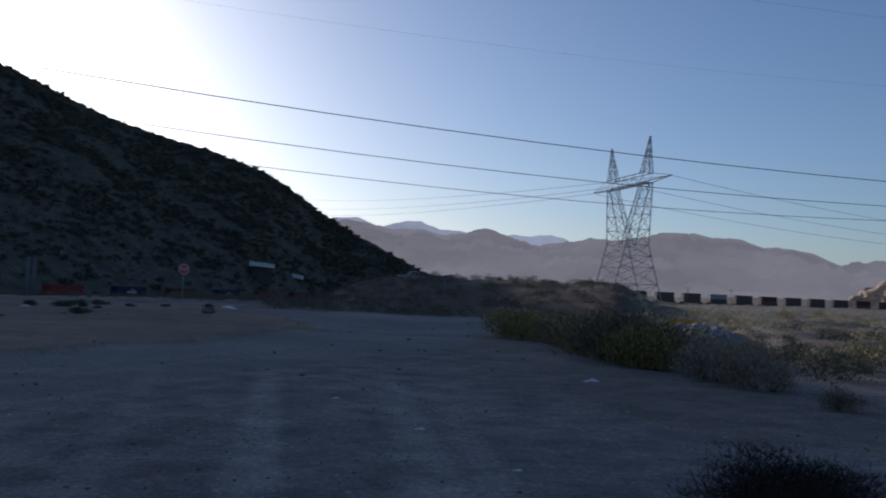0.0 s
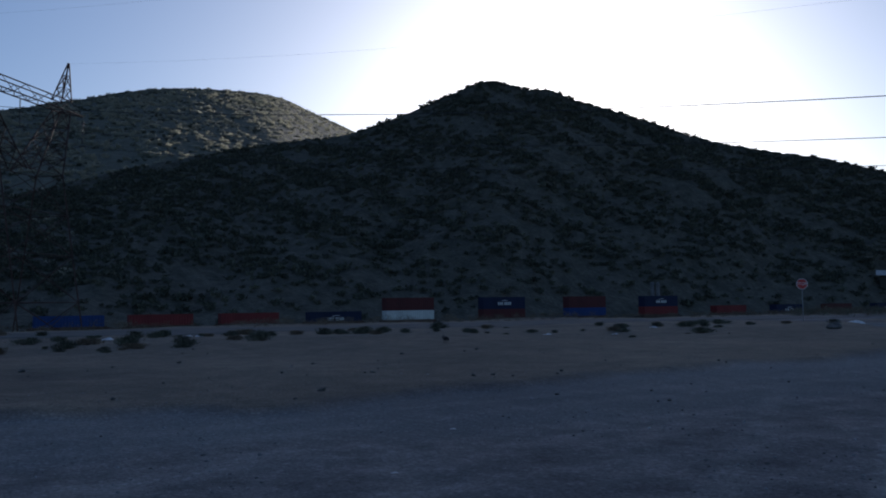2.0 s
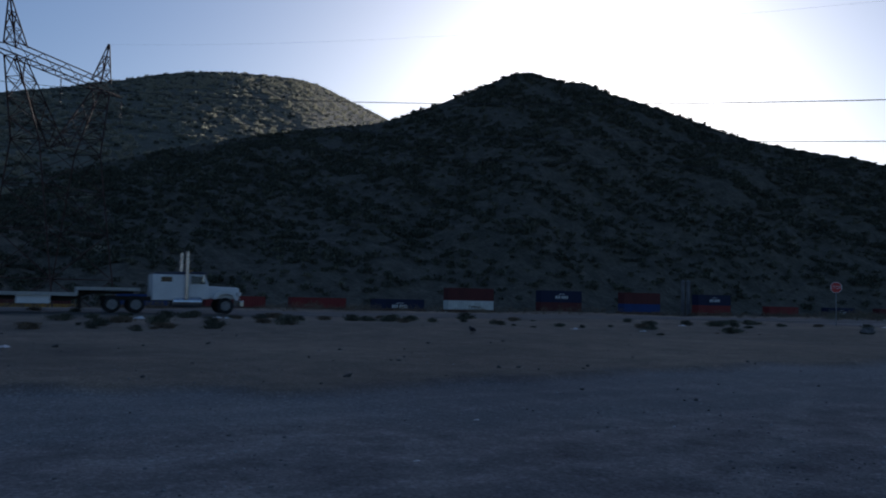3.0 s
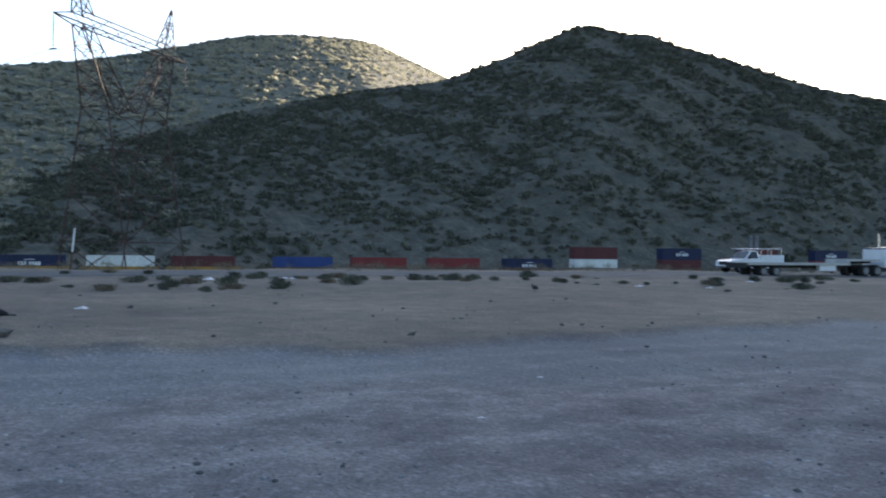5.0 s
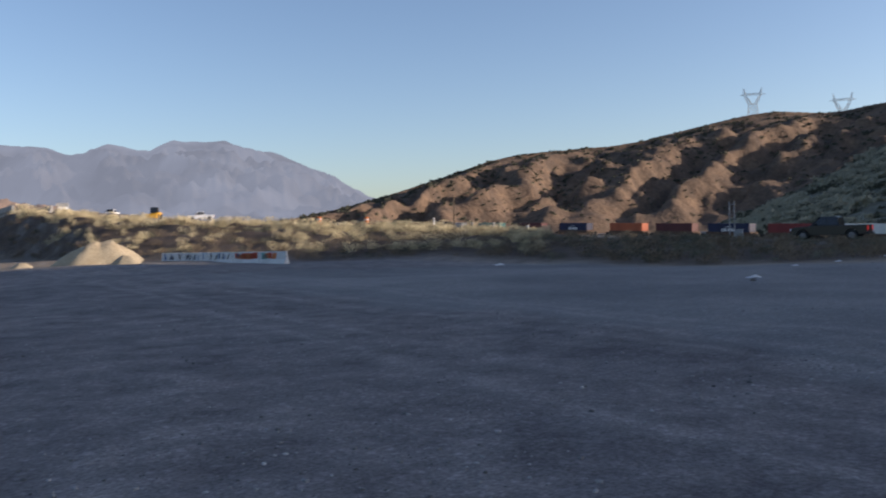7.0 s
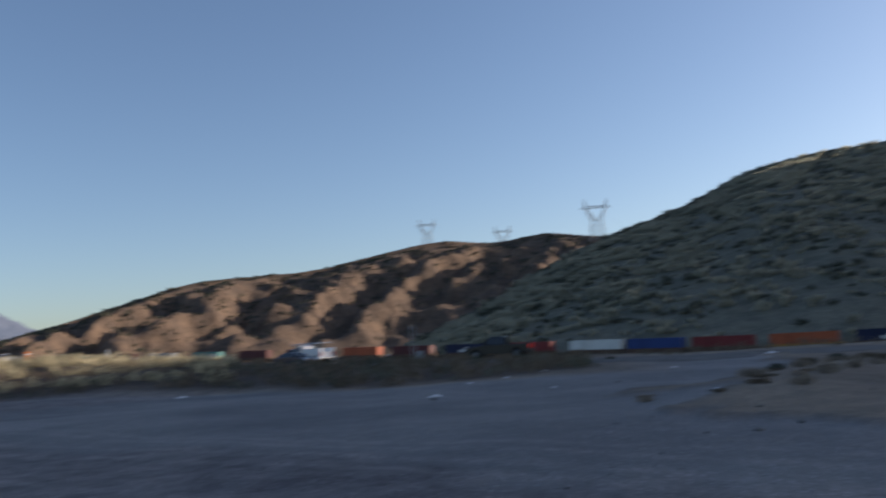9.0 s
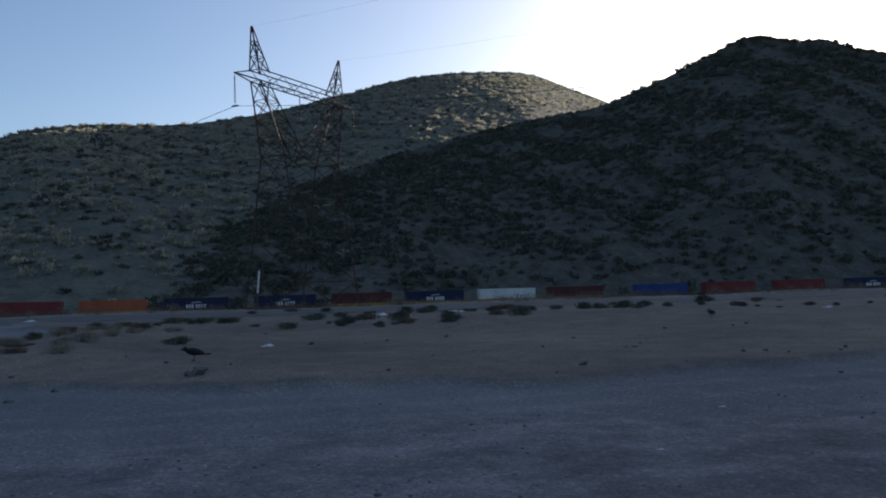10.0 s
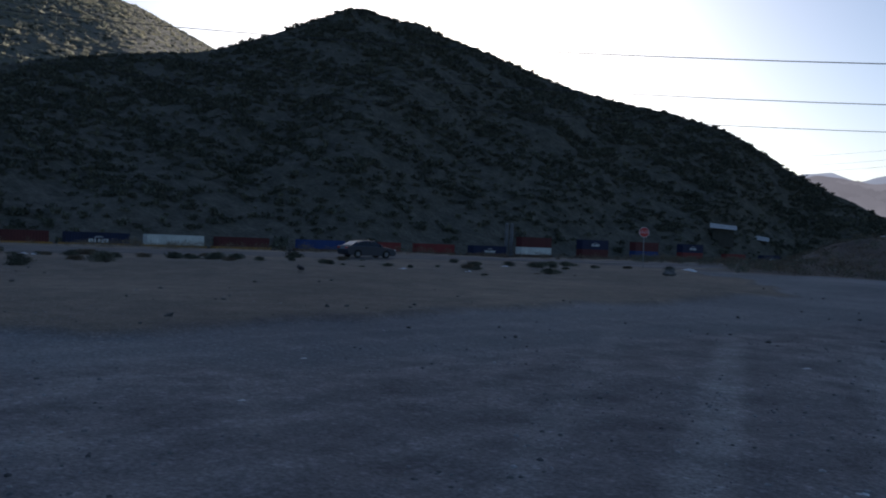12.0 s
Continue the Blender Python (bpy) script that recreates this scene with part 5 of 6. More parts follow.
def semi_truck():
    root = tagged(new("semi_truck"), "white long-nosed semi truck pulling an empty flatbed trailer", "truck")
    bm = bmesh.new()
    extrude(bm, [(2.15, 0.95), (2.15, 1.74), (4.0, 1.68), (4.15, 1.6), (4.18, 0.95)], 0.72, 99, 0, 0.06)
    part("bonnet", bm, white_car, root)
    bm = bmesh.new()
    extrude(bm, [(0.75, 0.9), (0.75, 2.42), (1.0, 2.47), (1.95, 2.42), (2.2, 1.74), (2.2, 0.9)], 1.05, 2.0, 0.08, 0.06)
    part("cab", bm, white_car, root)
    bm = bmesh.new()
    extrude(bm, [(-1.2, 0.8), (-1.2, 2.35), (-1.15, 2.4), (0.65, 2.4), (0.72, 2.35), (0.72, 0.8)], 1.2, 99, 0, 0.07)
    part("sleeper", bm, white_car, root)
    bm = bmesh.new()
    extrude(bm, [(-1.18, 2.38), (-1.14, 2.5), (0.2, 2.56), (1.1, 2.62), (2.05, 2.55), (2.05, 2.48), (0.7, 2.48), (0.7, 2.38)], 1.08, 2.5, 0.3, 0.02)
    part("roof_fairing", bm, car_paint("navy roof paint", (0.02, 0.025, 0.06), 0.0), root, "dark navy roof fairing")
    bm = bmesh.new()
    pane(bm, [(-0.7, 1.95), (-0.7, 2.25), (-0.05, 2.25), (-0.05, 1.95)], 1.2, 99, 0)
    pane(bm, [(1.1, 1.85), (1.1, 2.35), (1.78, 2.3), (2.0, 1.85)], 1.05, 2.0, 0.08)
    cross_pane(bm, 2.18, 1.8, 1.98, 2.36, 0.9, 0.85, 0.03)
    part("windows", bm, glass_dark, root, "dark windows")
    for s in (-1, 1):
        bm = bmesh.new()
        disc(bm, (0.82, s * 1.28, 2.1), 0.11, 2.4, "Z", 14)
        disc(bm, (0.82, s * 1.28, 3.45), 0.085, 0.8, "Z", 14)
        part("exhaust_stack", bm, chrome, root, "tall chrome exhaust stack")
        bm = bmesh.new()
        disc(bm, (0.9, s * 0.98, 0.72), 0.33, 1.7, "X", 20)
        part("fuel_tank", bm, chrome, root, "polished fuel tank")
        bm = bmesh.new()
        extrude(bm, [(2.45, 0.95), (2.55, 1.3), (2.85, 1.5), (3.4, 1.5), (3.8, 1.35), (4.05, 0.95), (4.0, 0.85), (3.86, 0.85), (3.7, 1.15), (3.3, 1.28), (2.9, 1.2), (2.7, 0.9)], 0.16, 99, 0, 0.02)
        fen = part("fender", bm, white_car, root)
        fen.location = (0, s * 0.92, 0)
        bm = bmesh.new()
        box(bm, 4.0, s * 0.85 - 0.12, 1.15, 4.25, s * 0.85 + 0.12, 1.38, 0.04)
        part("headlight", bm, lamp_clear, root)
        wheel(root, 3.25, s * 1.02, 0.51, 0.3)
        for x in (-2.1, -3.45):
            wheel(root, x, s * 0.92, 0.51, 0.6)
        bm = bmesh.new()
        box(bm, 0.5, s * 0.35 - 0.05, 0.75, -4.1, s * 0.35 + 0.05, 1.0)
        part("frame_rail", bm, black_iron, root)
        bm = bmesh.new()
        box(bm, 1.75, s * 1.25 - 0.05, 1.95, 1.85, s * 1.25 + 0.1, 2.45, 0.02)
        part("mirror", bm, chrome, root)
    bm = bmesh.new()
    box(bm, 4.18, -1.1, 0.45, 4.4, 1.1, 0.85, 0.05)
    part("bumper", bm, chrome, root, "chrome bumper")
    bm = bmesh.new()
    box(bm, 4.15, -0.5, 0.9, 4.24, 0.5, 1.62, 0.03)
    part("grille", bm, chrome, root, "chrome grille")
    for y in (-0.3, 0.0, 0.3):
        bm = bmesh.new()
        box(bm, 1.1, y - 0.05, 2.6, 1.25, y + 0.05, 2.68, 0.01)
        part("marker_lamp", bm, yellow_car, root)
    # flatbed trailer
    bm = bmesh.new()
    for x0, x1, z in ((-1.9, -5.4, 1.38), (-5.4, -16.2, 1.02)):
        box(bm, x0, -1.29, z, x1, 1.29, z + 0.12, 0.02)
        for s in (-1, 1):
            box(bm, x0, s * 1.3 - 0.04, z - 0.05, x1, s * 1.3 + 0.04, z + 0.14)
    box(bm, -5.35, -1.29, 1.02, -5.45, 1.29, 1.5)
    deck = part("trailer_deck", bm, mat("weathered pale deck", ((0.35, 0.34, 0.32), (0.5, 0.49, 0.46)), 0.7, 0.8, bump=0.3), root, "pale empty flatbed deck")
    for y in (-0.5, 0.5):
        bm = bmesh.new()
        extrude(bm, [(-2.2, 1.36), (-5.3, 1.36), (-5.5, 1.0), (-15.9, 1.0), (-15.9, 0.8), (-5.8, 0.65), (-4.6, 1.1), (-2.2, 1.15)], 0.07, 99, 0, 0)
        part("trailer_beam", bm, black_iron, root).location = (0, y, 0)
    for s in (-1, 1):
        for x in (-13.2, -14.5):
            wheel(root, x, s * 0.92, 0.45, 0.58)
        bm = bmesh.new()
        rod(bm, (-5.2, s * 0.75, 0.3), (-5.2, s * 0.75, 1.2), 0.14)
        box(bm, -5.35, s * 0.75 - 0.15, 0.25, -5.05, s * 0.75 + 0.15, 0.32)
        part("landing_leg", bm, black_iron, root)
        bm = bmesh.new()
        box(bm, -8.6, s * 1.0 - 0.2, 0.5, -6.8, s * 1.0 + 0.2, 0.98, 0.03)
        part("side_box", bm, white_car, root, "white trailer side box")
    bm = bmesh.new()
    box(bm, -16.2, -1.25, 0.7, -16.3, 1.25, 1.14, 0.02)
    part("tail_board", bm, black_iron, root)
    return root


truck = semi_truck()
truck.scale = (0.94, 0.94, 0.94)
car_right = sedan("dark silver-blue saloon car driving on the road", silver_blue)
car_right.scale = (0.84, 0.84, 0.84)
car_left = sedan("dark grey saloon car on the road", silver_blue)
service = pickup("white service pickup with a ladder rack", white_car, False, True)
parked = pickup("black crew-cab pickup stopped with lit tail lamps", black_car, True, False, True)
p = on_ground(101.9, 73.0, 0.04)
parked.matrix_basis = pose(p.x, p.y, p.z, 0, 0, 268)
far_pickup = pickup("white pickup on the motorway bank", white_car)


def loader():
    root = tagged(new("wheel_loader"), "yellow wheel loader working on the motorway bank", "loader")
    bm = bmesh.new()
    extrude(bm, [(-2.6, 0.8), (-2.6, 1.8), (-0.6, 2.0), (1.0, 1.5), (1.6, 1.1), (1.6, 0.7)], 0.9, 99, 0, 0.06)
    part("body", bm, yellow_car, root)
    bm = bmesh.new()
    extrude(bm, [(-0.7, 1.9), (-0.6, 3.0), (0.5, 3.0), (0.7, 1.8)], 0.75, 99, 0, 0.05)
    part("cab", bm, glass_dark, root)
    bm = bmesh.new()
    extrude(bm, [(2.2, 0.3), (2.3, 1.3), (2.7, 1.5), (3.4, 0.5), (3.3, 0.3)], 1.25, 99, 0, 0.04)
    part("bucket", bm, yellow_car, root)
    for s in (-0.6, 0.6):
        bm = bmesh.new()
        rod(bm, (0.9, s, 1.5), (2.5, s, 0.9), 0.22)
        part("arm", bm, yellow_car, root)
        for x in (-1.6, 1.0):
            wheel(root, x, s * 1.6, 0.7, 0.45)
    return root


lo = loader()
p = on_ground(145.8, 195)
lo.matrix_basis = pose(p.x, p.y, p.z, 0, 0, 40)
for az, r, turn, lab in ((148.4, 205, 40, "white pickup parked on the motorway"), (-0.2, 142, 20, "white pickup on the road across the rise"), (2.1, 150, 20, "white pickup on the road across the rise"), (126.5, 150, 60, "dark pickup behind the brushy bank")):
    v = pickup(lab, black_car if "dark" in lab else white_car)
    p = on_ground(az, r, 0.05)
    v.matrix_basis = pose(p.x, p.y, p.z, 0, 0, turn)


def box_truck(az, r, turn):
    root = tagged(new("box_truck"), "pale grey box truck on the motorway", "truck")
    bm = bmesh.new()
    box(bm, -3.6, -1.2, 0.95, 1.2, 1.2, 3.4, 0.05)
    part("cargo_box", bm, PAINT["grey"], root)
    bm = bmesh.new()
    extrude(bm, [(1.3, 0.6), (1.3, 2.4), (2.2, 2.4), (2.8, 1.6), (3.2, 1.5), (3.2, 0.6)], 1.0, 99, 0, 0.06)
    part("cab", bm, white_car, root)
    for x in (2.4, -2.3):
        for y in (0.9, -0.9):
            wheel(root, x, y, 0.45, 0.3)
    p = on_ground(az, r)
    root.matrix_basis = pose(p.x, p.y, p.z, 0, 0, turn)


box_truck(151.2, 210, 60)

# second train far across the wash, and a line of wagons past the bank
FAR_TRAIN = []
far_turn = -20 + 40
far_mid = polar(-19.5, 547, 2.6)
far_dir = bearing(far_turn)
for k, c in enumerate(("umber", "maroon", "umber", "umber", "maroon", "umber", "umber", "grey", "umber", "maroon", "umber", "umber", "umber", "maroon", "umber")):
    freight_wagon(0, "k", "umber", c, 0)
    wagon, _ = TRAIN.pop()
    wagon["label"] = "distant dark double-stack rail wagon across the wash"
    wagon["group"] = "wagons of the distant train"
    FAR_TRAIN.append((wagon, -150 + 19.1 * k))
bm = bmesh.new()
box(bm, -330, -2.6, -6, 330, 2.6, -0.05, 0.5)
emb = part("railway_bank", bm, ballast)
emb.matrix_basis = pose(far_mid.x, far_mid.y, far_mid.z, 0, 0, far_turn)
tagged(emb, "low ballast bank of the distant railway", "railway", kind="structure")
for az, r, c in ((156.5, 290, "white"), (157.9, 275, "white"), (159.4, 260, "yellow"), (161.1, 245, "white"), (163.0, 230, "white"), (165.2, 215, "yellow")):
    freight_wagon(0, "k", c, None, 0)
    wagon, _ = TRAIN.pop()
    p = on_ground(az, r)
    wagon.matrix_basis = pose(p.x, p.y, p.z, 0, 0, 157 + 65)
    wagon["group"] = "wagons standing past the bank"

# ---- signs, poles and small things ----
sign_red = mat("faded red sign", ((0.50, 0.05, 0.05), (0.60, 0.08, 0.07)), 2, 0.45, bump=0)
post_m = mat("dull galvanised post", ((0.25, 0.25, 0.25), (0.38, 0.38, 0.38)), 2, 0.6, 0.4, bump=0.1)
wood_m = mat("weathered wooden pole", ((0.12, 0.085, 0.06), (0.22, 0.17, 0.12)), 1.0, 0.9, bump=0.4, stretch=(4, 4, 0.4))
concrete = mat("white-painted concrete", ((0.52, 0.52, 0.51), (0.72, 0.72, 0.71)), 0.9, 0.85, bump=0.3, fine_scale=14)
grey_concrete = mat("grey concrete", ((0.26, 0.25, 0.24), (0.38, 0.37, 0.35)), 0.4, 0.9, bump=0.3, fine_scale=6)


def stop_sign():
    root = tagged(new("stop_sign"), "red octagonal stop sign on a steel post", "road sign")
    p = on_ground(17.3, 69)
    root.matrix_basis = pose(p.x, p.y, p.z, 0, 0, 17.3)
    top = 1.65 + 69 * math.tan(radians(1.0)) - p.z
    bm = bmesh.new()
    box(bm, -0.03, -0.03, -0.3, 0.03, 0.03, top + 0.3)
    part("post", bm, post_m, root)
    bm = bmesh.new()
    disc(bm, (0, -0.05, top), 0.43, 0.012, "Y", 8)
    bmesh.ops.rotate(bm, cent=(0, 0, top), matrix=Matrix.Rotation(radians(22.5), 3, "Y"), verts=bm.verts)
    part("rim", bm, white_paint, root, "white border plate")
    bm = bmesh.new()
    disc(bm, (0, -0.062, top), 0.39, 0.012, "Y", 8)
    bmesh.ops.rotate(bm, cent=(0, 0, top), matrix=Matrix.Rotation(radians(22.5), 3, "Y"), verts=bm.verts)
    part("plate", bm, sign_red, root, "red octagonal plate")
    cu = bpy.data.curves.new("lettering", "FONT")
    cu.body, cu.align_x, cu.align_y, cu.size, cu.extrude = "STOP", "CENTER", "CENTER", 0.32, 0.002
    cu.materials.append(white_paint)
    tx = new("lettering", cu)
    tx.parent = root
    tx.matrix_basis = pose(0, -0.075, top, 90, 0, 0)
    tx["label"] = "white letters reading STOP"


stop_sign()


def marker_pole():
    root = tagged(new("marker_pole"), "thin leaning pole with a white upper half", "pole")
    p = on_ground(70.75, 65)
    root.matrix_basis = pose(p.x, p.y, p.z, 0, 0, 70) @ pose(0, 0, 0, 0, 5, 0)
    for name, z0, z1, m in (("lower_pole", -0.3, 1.3, rust), ("upper_pole", 1.3, 3.0, white_paint)):
        bm = bmesh.new()
        rod(bm, (0, 0, z0), (0, 0, z1), 0.11, 10)
        part(name, bm, m, root)


marker_pole()


def utility_pole(az, r, h):
    root = tagged(new("utility_pole"), "wooden utility pole with a cross arm", "pole", "utility poles")
    p = on_ground(az, r)
    root.matrix_basis = pose(p.x, p.y, p.z, 0, 0, az)
    bm = bmesh.new()
    bmesh.ops.create_cone(bm, cap_ends=True, segments=10, radius1=0.17, radius2=0.11, depth=h + 1, matrix=Matrix.Translation((0, 0, h / 2 - 0.5)))
    part("pole", bm, wood_m, root)
    bm = bmesh.new()
    box(bm, -1.2, -0.06, h - 0.7, 1.2, 0.06, h - 0.55)
    part("cross_arm", bm, wood_m, root)


for az, r, h in ((-0.9, 260, 7), (-3.6, 300, 6), (-16.3, 400, 9), (-19.0, 430, 9), (126.0, 150, 7)):
    utility_pole(az, r, h)


dull_tank = mat("dull grey tank paint", ((0.13, 0.13, 0.135), (0.2, 0.2, 0.205)), 0.6, 0.7, bump=0.1)


def tank_pair():
    for dx, m in ((-0.75, "pale grey upright steel tank beside the railway"), (0.75, "pale grey upright steel tank beside the railway")):
        root = tagged(new("steel_tank"), m, "tank", "steel tanks")
        p = polar(26.3 - math.degrees(dx / 250), 250)
        p.z = -3.2
        root.matrix_basis = pose(p.x, p.y, p.z) @ Matrix.Diagonal((0.9, 0.9, 1.42, 1))
        bm = bmesh.new()
        disc(bm, (0, 0, 3.6), 0.66, 7.2, "Z", 24)
        part("shell", bm, dull_tank, root)
        bm = bmesh.new()
        disc(bm, (0, 0, 7.3), 0.68, 0.25, "Z", 24, 0.2)
        part("cap", bm, dull_tank, root)
        bm = bmesh.new()
        rod(bm, (0.72, 0, 0), (0.72, 0, 7.2), 0.06)
        part("pipe", bm, rust, root)


tank_pair()


def shed(az, r, w, h, el):
    root = tagged(new("shed"), "small shed with a pale sloping metal roof", "shed", "sheds at the hill's foot")
    p = polar(az, r, EYE + r * math.tan(radians(el)) - h - 0.8)
    root.matrix_basis = pose(p.x, p.y, p.z, 0, 0, az)
    bm = bmesh.new()
    box(bm, -w / 2 + 0.8, -1.2, -6, w / 2 - 0.8, 2.5, h - 1.3)
    part("wall", bm, mat("weathered boarding", ((0.05, 0.05, 0.042), (0.09, 0.084, 0.07)), 0.8, 0.9, bump=0.3), root)
    bm = bmesh.new()
    vs = [bm.verts.new(c) for c in ((-w / 2 - 0.3, -3, h - 1.1), (w / 2 + 0.3, -3, h - 1.9), (w / 2 + 0.3, 1, h - 0.2), (-w / 2 - 0.3, 1, h + 0.8))]
    f = bm.faces.new(vs)
    r2 = bmesh.ops.extrude_face_region(bm, geom=[f])
    for v in [q for q in r2["geom"] if isinstance(q, bmesh.types.BMVert)]:
        v.co.z += 0.12
    bmesh.ops.recalc_face_normals(bm, faces=bm.faces)
    part("roof", bm, mat("pale metal roofing", ((0.42, 0.41, 0.40), (0.55, 0.54, 0.52)), 0.5, 0.7, 0.0, bump=0.1), root, "pale metal roof")


shed(12.3, 352, 9.6, 2.6, 1.75)
shed(9.95, 384, 5.4, 2.2, 1.05)

# concrete barriers with sprayed paint at the end of the lot
spray = {k: mat("sprayed %s paint" % k, (tuple(v * 0.8 for v in c), c), 3, 0.7, bump=0) for k, c in dict(red=(0.55, 0.09, 0.05), orange=(0.62, 0.2, 0.08), black=(0.05, 0.05, 0.06), blue=(0.12, 0.2, 0.35), teal=(0.2, 0.4, 0.38)).items()}
J0, J1 = polar(145.4, 74.5), polar(137.4, 64.0)


def barrier_mesh(length):
    bm = bmesh.new()
    prof = [(-0.3, 0), (-0.3, 0.08), (-0.14, 0.33), (-0.08, 0.81), (0.08, 0.81), (0.14, 0.33), (0.3, 0.08), (0.3, 0)]
    a = [bm.verts.new((-length / 2, y, z)) for y, z in prof]
    b = [bm.verts.new((length / 2, y, z)) for y, z in prof]
    bm.faces.new(a[::-1])
    bm.faces.new(b)
    for k in range(8):
        j = (k + 1) % 8
        bm.faces.new((a[k], a[j], b[j], b[k]))
    bmesh.ops.recalc_face_normals(bm, faces=bm.faces)
    bmesh.ops.bevel(bm, geom=list(bm.edges), offset=0.015, segments=1, affect="EDGES")
    me = bpy.data.meshes.new("barrier")
    bm.to_mesh(me)
    bm.free()
    me.materials.append(concrete)
    return me


jl = (J1 - J0).length / 5
JM = barrier_mesh(jl - 0.06)
jturn = math.degrees(math.atan2(J1.y - J0.y, J1.x - J0.x))
J_BASE = min(float(ground_z(*J0.lerp(J1, q / 10).xy)) for q in range(11)) - 0.01
rg = random.Random(12)
near_side = -1 if (Vector((math.sin(radians(jturn)), -math.cos(radians(jturn)), 0)).dot(-J0) > 0) else 1
for k in range(5):
    c = J0.lerp(J1, (k + 0.5) / 5)
    ob = new("concrete_barrier", JM)
    ob.matrix_basis = pose(c.x, c.y, J_BASE, 0, 0, jturn) @ Matrix.Diagonal((1, 1, 1.2, 1))
    tagged(ob, "white concrete road barrier sprayed with red-orange shapes" if k in (3, 4) else "white concrete road barrier with dark scribbled strokes", "barrier", "row of concrete barriers")
    strokes = ((("red", 7), ("orange", 4), ("blue", 1)) if k == 3 else (("red", 2), ("orange", 2), ("teal", 2)) if k == 4 else (("black", 6), ("blue", 3)))
    for col, n in strokes:
        for q in range(n):
            bm = bmesh.new()
            x = rg.uniform(-jl / 2 + 0.3, jl / 2 - 0.3) if k < 4 else rg.uniform(-jl / 2 + 0.3, 0.2)
            wd = rg.uniform(0.14, 0.3) if k in (3, 4) else rg.uniform(0.04, 0.09)
            x2 = x + rg.uniform(-0.25, 0.25)
            z0, z1 = rg.uniform(0.3, 0.42), rg.uniform(0.58, 0.78)
            cs = [(x - wd, z0), (x + wd, z0), (x2 + wd, z1), (x2 - wd, z1)]
            vs = [bm.verts.new((a, near_side * (0.14 - (z - 0.33) * 0.125 + 0.006), z)) for a, z in cs]
            bm.faces.new(vs if near_side < 0 else vs[::-1])
            part("sprayed_paint", bm, spray[col], ob, "sprayed %s stroke" % col)

# sand piles
sand = mat("pale loose sand", ((0.34, 0.28, 0.19), (0.44, 0.37, 0.26)), 0.8, 0.95, bump=0.5, fine_scale=12)


def sand_heap(az, r, w, h, seed, label):
    n, m = 60, 26
    T, F = np.meshgrid(np.linspace(0, 2 * math.pi, n), np.linspace(0, 1, m))
    wv = Wave(seed, 3.0, 4)
    rad = F * w / 2 * (1 + 0.12 * np.sin(2 * T + seed) + 0.06 * np.sin(5 * T))
    x, y = rad * np.cos(T), rad * np.sin(T) * 0.8
    z = h * (1 - F) ** 0.85 * np.clip(1.35 * (1 - 0.5 * np.exp(-(F / 0.18) ** 2)), 0, 1.2) + 0.10 * h * wv(x, y) * (1 - F) - 0.15 * F
    p = on_ground(az, r, -0.05)
    ob = part("sand_mound", grid_mesh("sand_mound", np.stack([x, y, z], -1), m, n), sand)
    ob.matrix_basis = pose(p.x, p.y, p.z, 0, 0, az)
    tagged(ob, label, "sand pile", "sand piles")


sand_heap(149.1, 77, 7.4, 2.25, 71, "tall heap of pale sand beside the barriers")
sand_heap(147.6, 70.5, 2.6, 0.8, 72, "small heap of pale sand at the foot")
sand_heap(153.6, 74, 2.4, 0.5, 73, "low flat heap of pale sand")

# road bridge past the bank
bridge = tagged(new("road_bridge"), "grey concrete road bridge past the brushy bank", "bridge")
a, b = polar(152.9, 134, EYE + 134 * math.tan(radians(2.3))), polar(156.3, 176, EYE + 176 * math.tan(radians(1.4)))
mid, d = (a + b) / 2, b - a
bridge.matrix_basis = Matrix.Translation(mid) @ d.to_track_quat("X", "Z").to_matrix().to_4x4()
L = d.length / 2
bm = bmesh.new()
box(bm, -L, -2.6, -0.9, L, 2.6, -0.3, 0.05)
part("deck", bm, grey_concrete, bridge)
for s in (-1, 1):
    bm = bmesh.new()
    box(bm, -L, s * 2.6 - 0.15, -0.3, L, s * 2.6 + 0.15, 0.5, 0.03)
    part("parapet", bm, grey_concrete, bridge)
# posts, drums and cabinets behind the bank
drum_m = mat("orange plastic", ((0.55, 0.14, 0.03), (0.65, 0.2, 0.05)), 2, 0.6, bump=0)
for az, r, c, h in ((132.0, 92, "orange", 1.1), (127.4, 88, "white", 0.9), (124.8, 86, "white", 0.7), (123.3, 86, "white", 0.8), (135.2, 94, "orange", 1.1), (121.0, 80, "white", 0.5)):
    root = tagged(new("marker_drum" if c == "orange" else "marker_post"), "orange traffic drum behind the brush" if c == "orange" else "white marker post behind the brush", "road marker", "markers behind the bank")
    p = on_ground(az, r)
    root.matrix_basis = pose(p.x, p.y, p.z + 0.5)
    bm = bmesh.new()
    disc(bm, (0, 0, h / 2), 0.28 if c == "orange" else 0.12, h, "Z", 16, 0.22 if c == "orange" else 0.1)
    part("drum" if c == "orange" else "post", bm, drum_m if c == "orange" else white_paint, root)
    bm = bmesh.new()
    disc(bm, (0, 0, h * 0.75), 0.27 if c == "orange" else 0.125, 0.12, "Z", 16)
    part("band", bm, white_paint if c == "orange" else PAINT["grey"], root)
    bm = bmesh.new()
    disc(bm, (0, 0, -0.3), 0.34, 0.7, "Z", 16)
    part("foot", bm, rubber, root)
root = tagged(new("utility_cabinet"), "pale grey utility cabinet beside the road", "cabinet")
p = on_ground(107.3, 68)
root.matrix_basis = pose(p.x, p.y, p.z, 0, 0, 100)
bm = bmesh.new()
box(bm, -0.3, -0.25, 0, 0.3, 0.25, 1.0, 0.03)
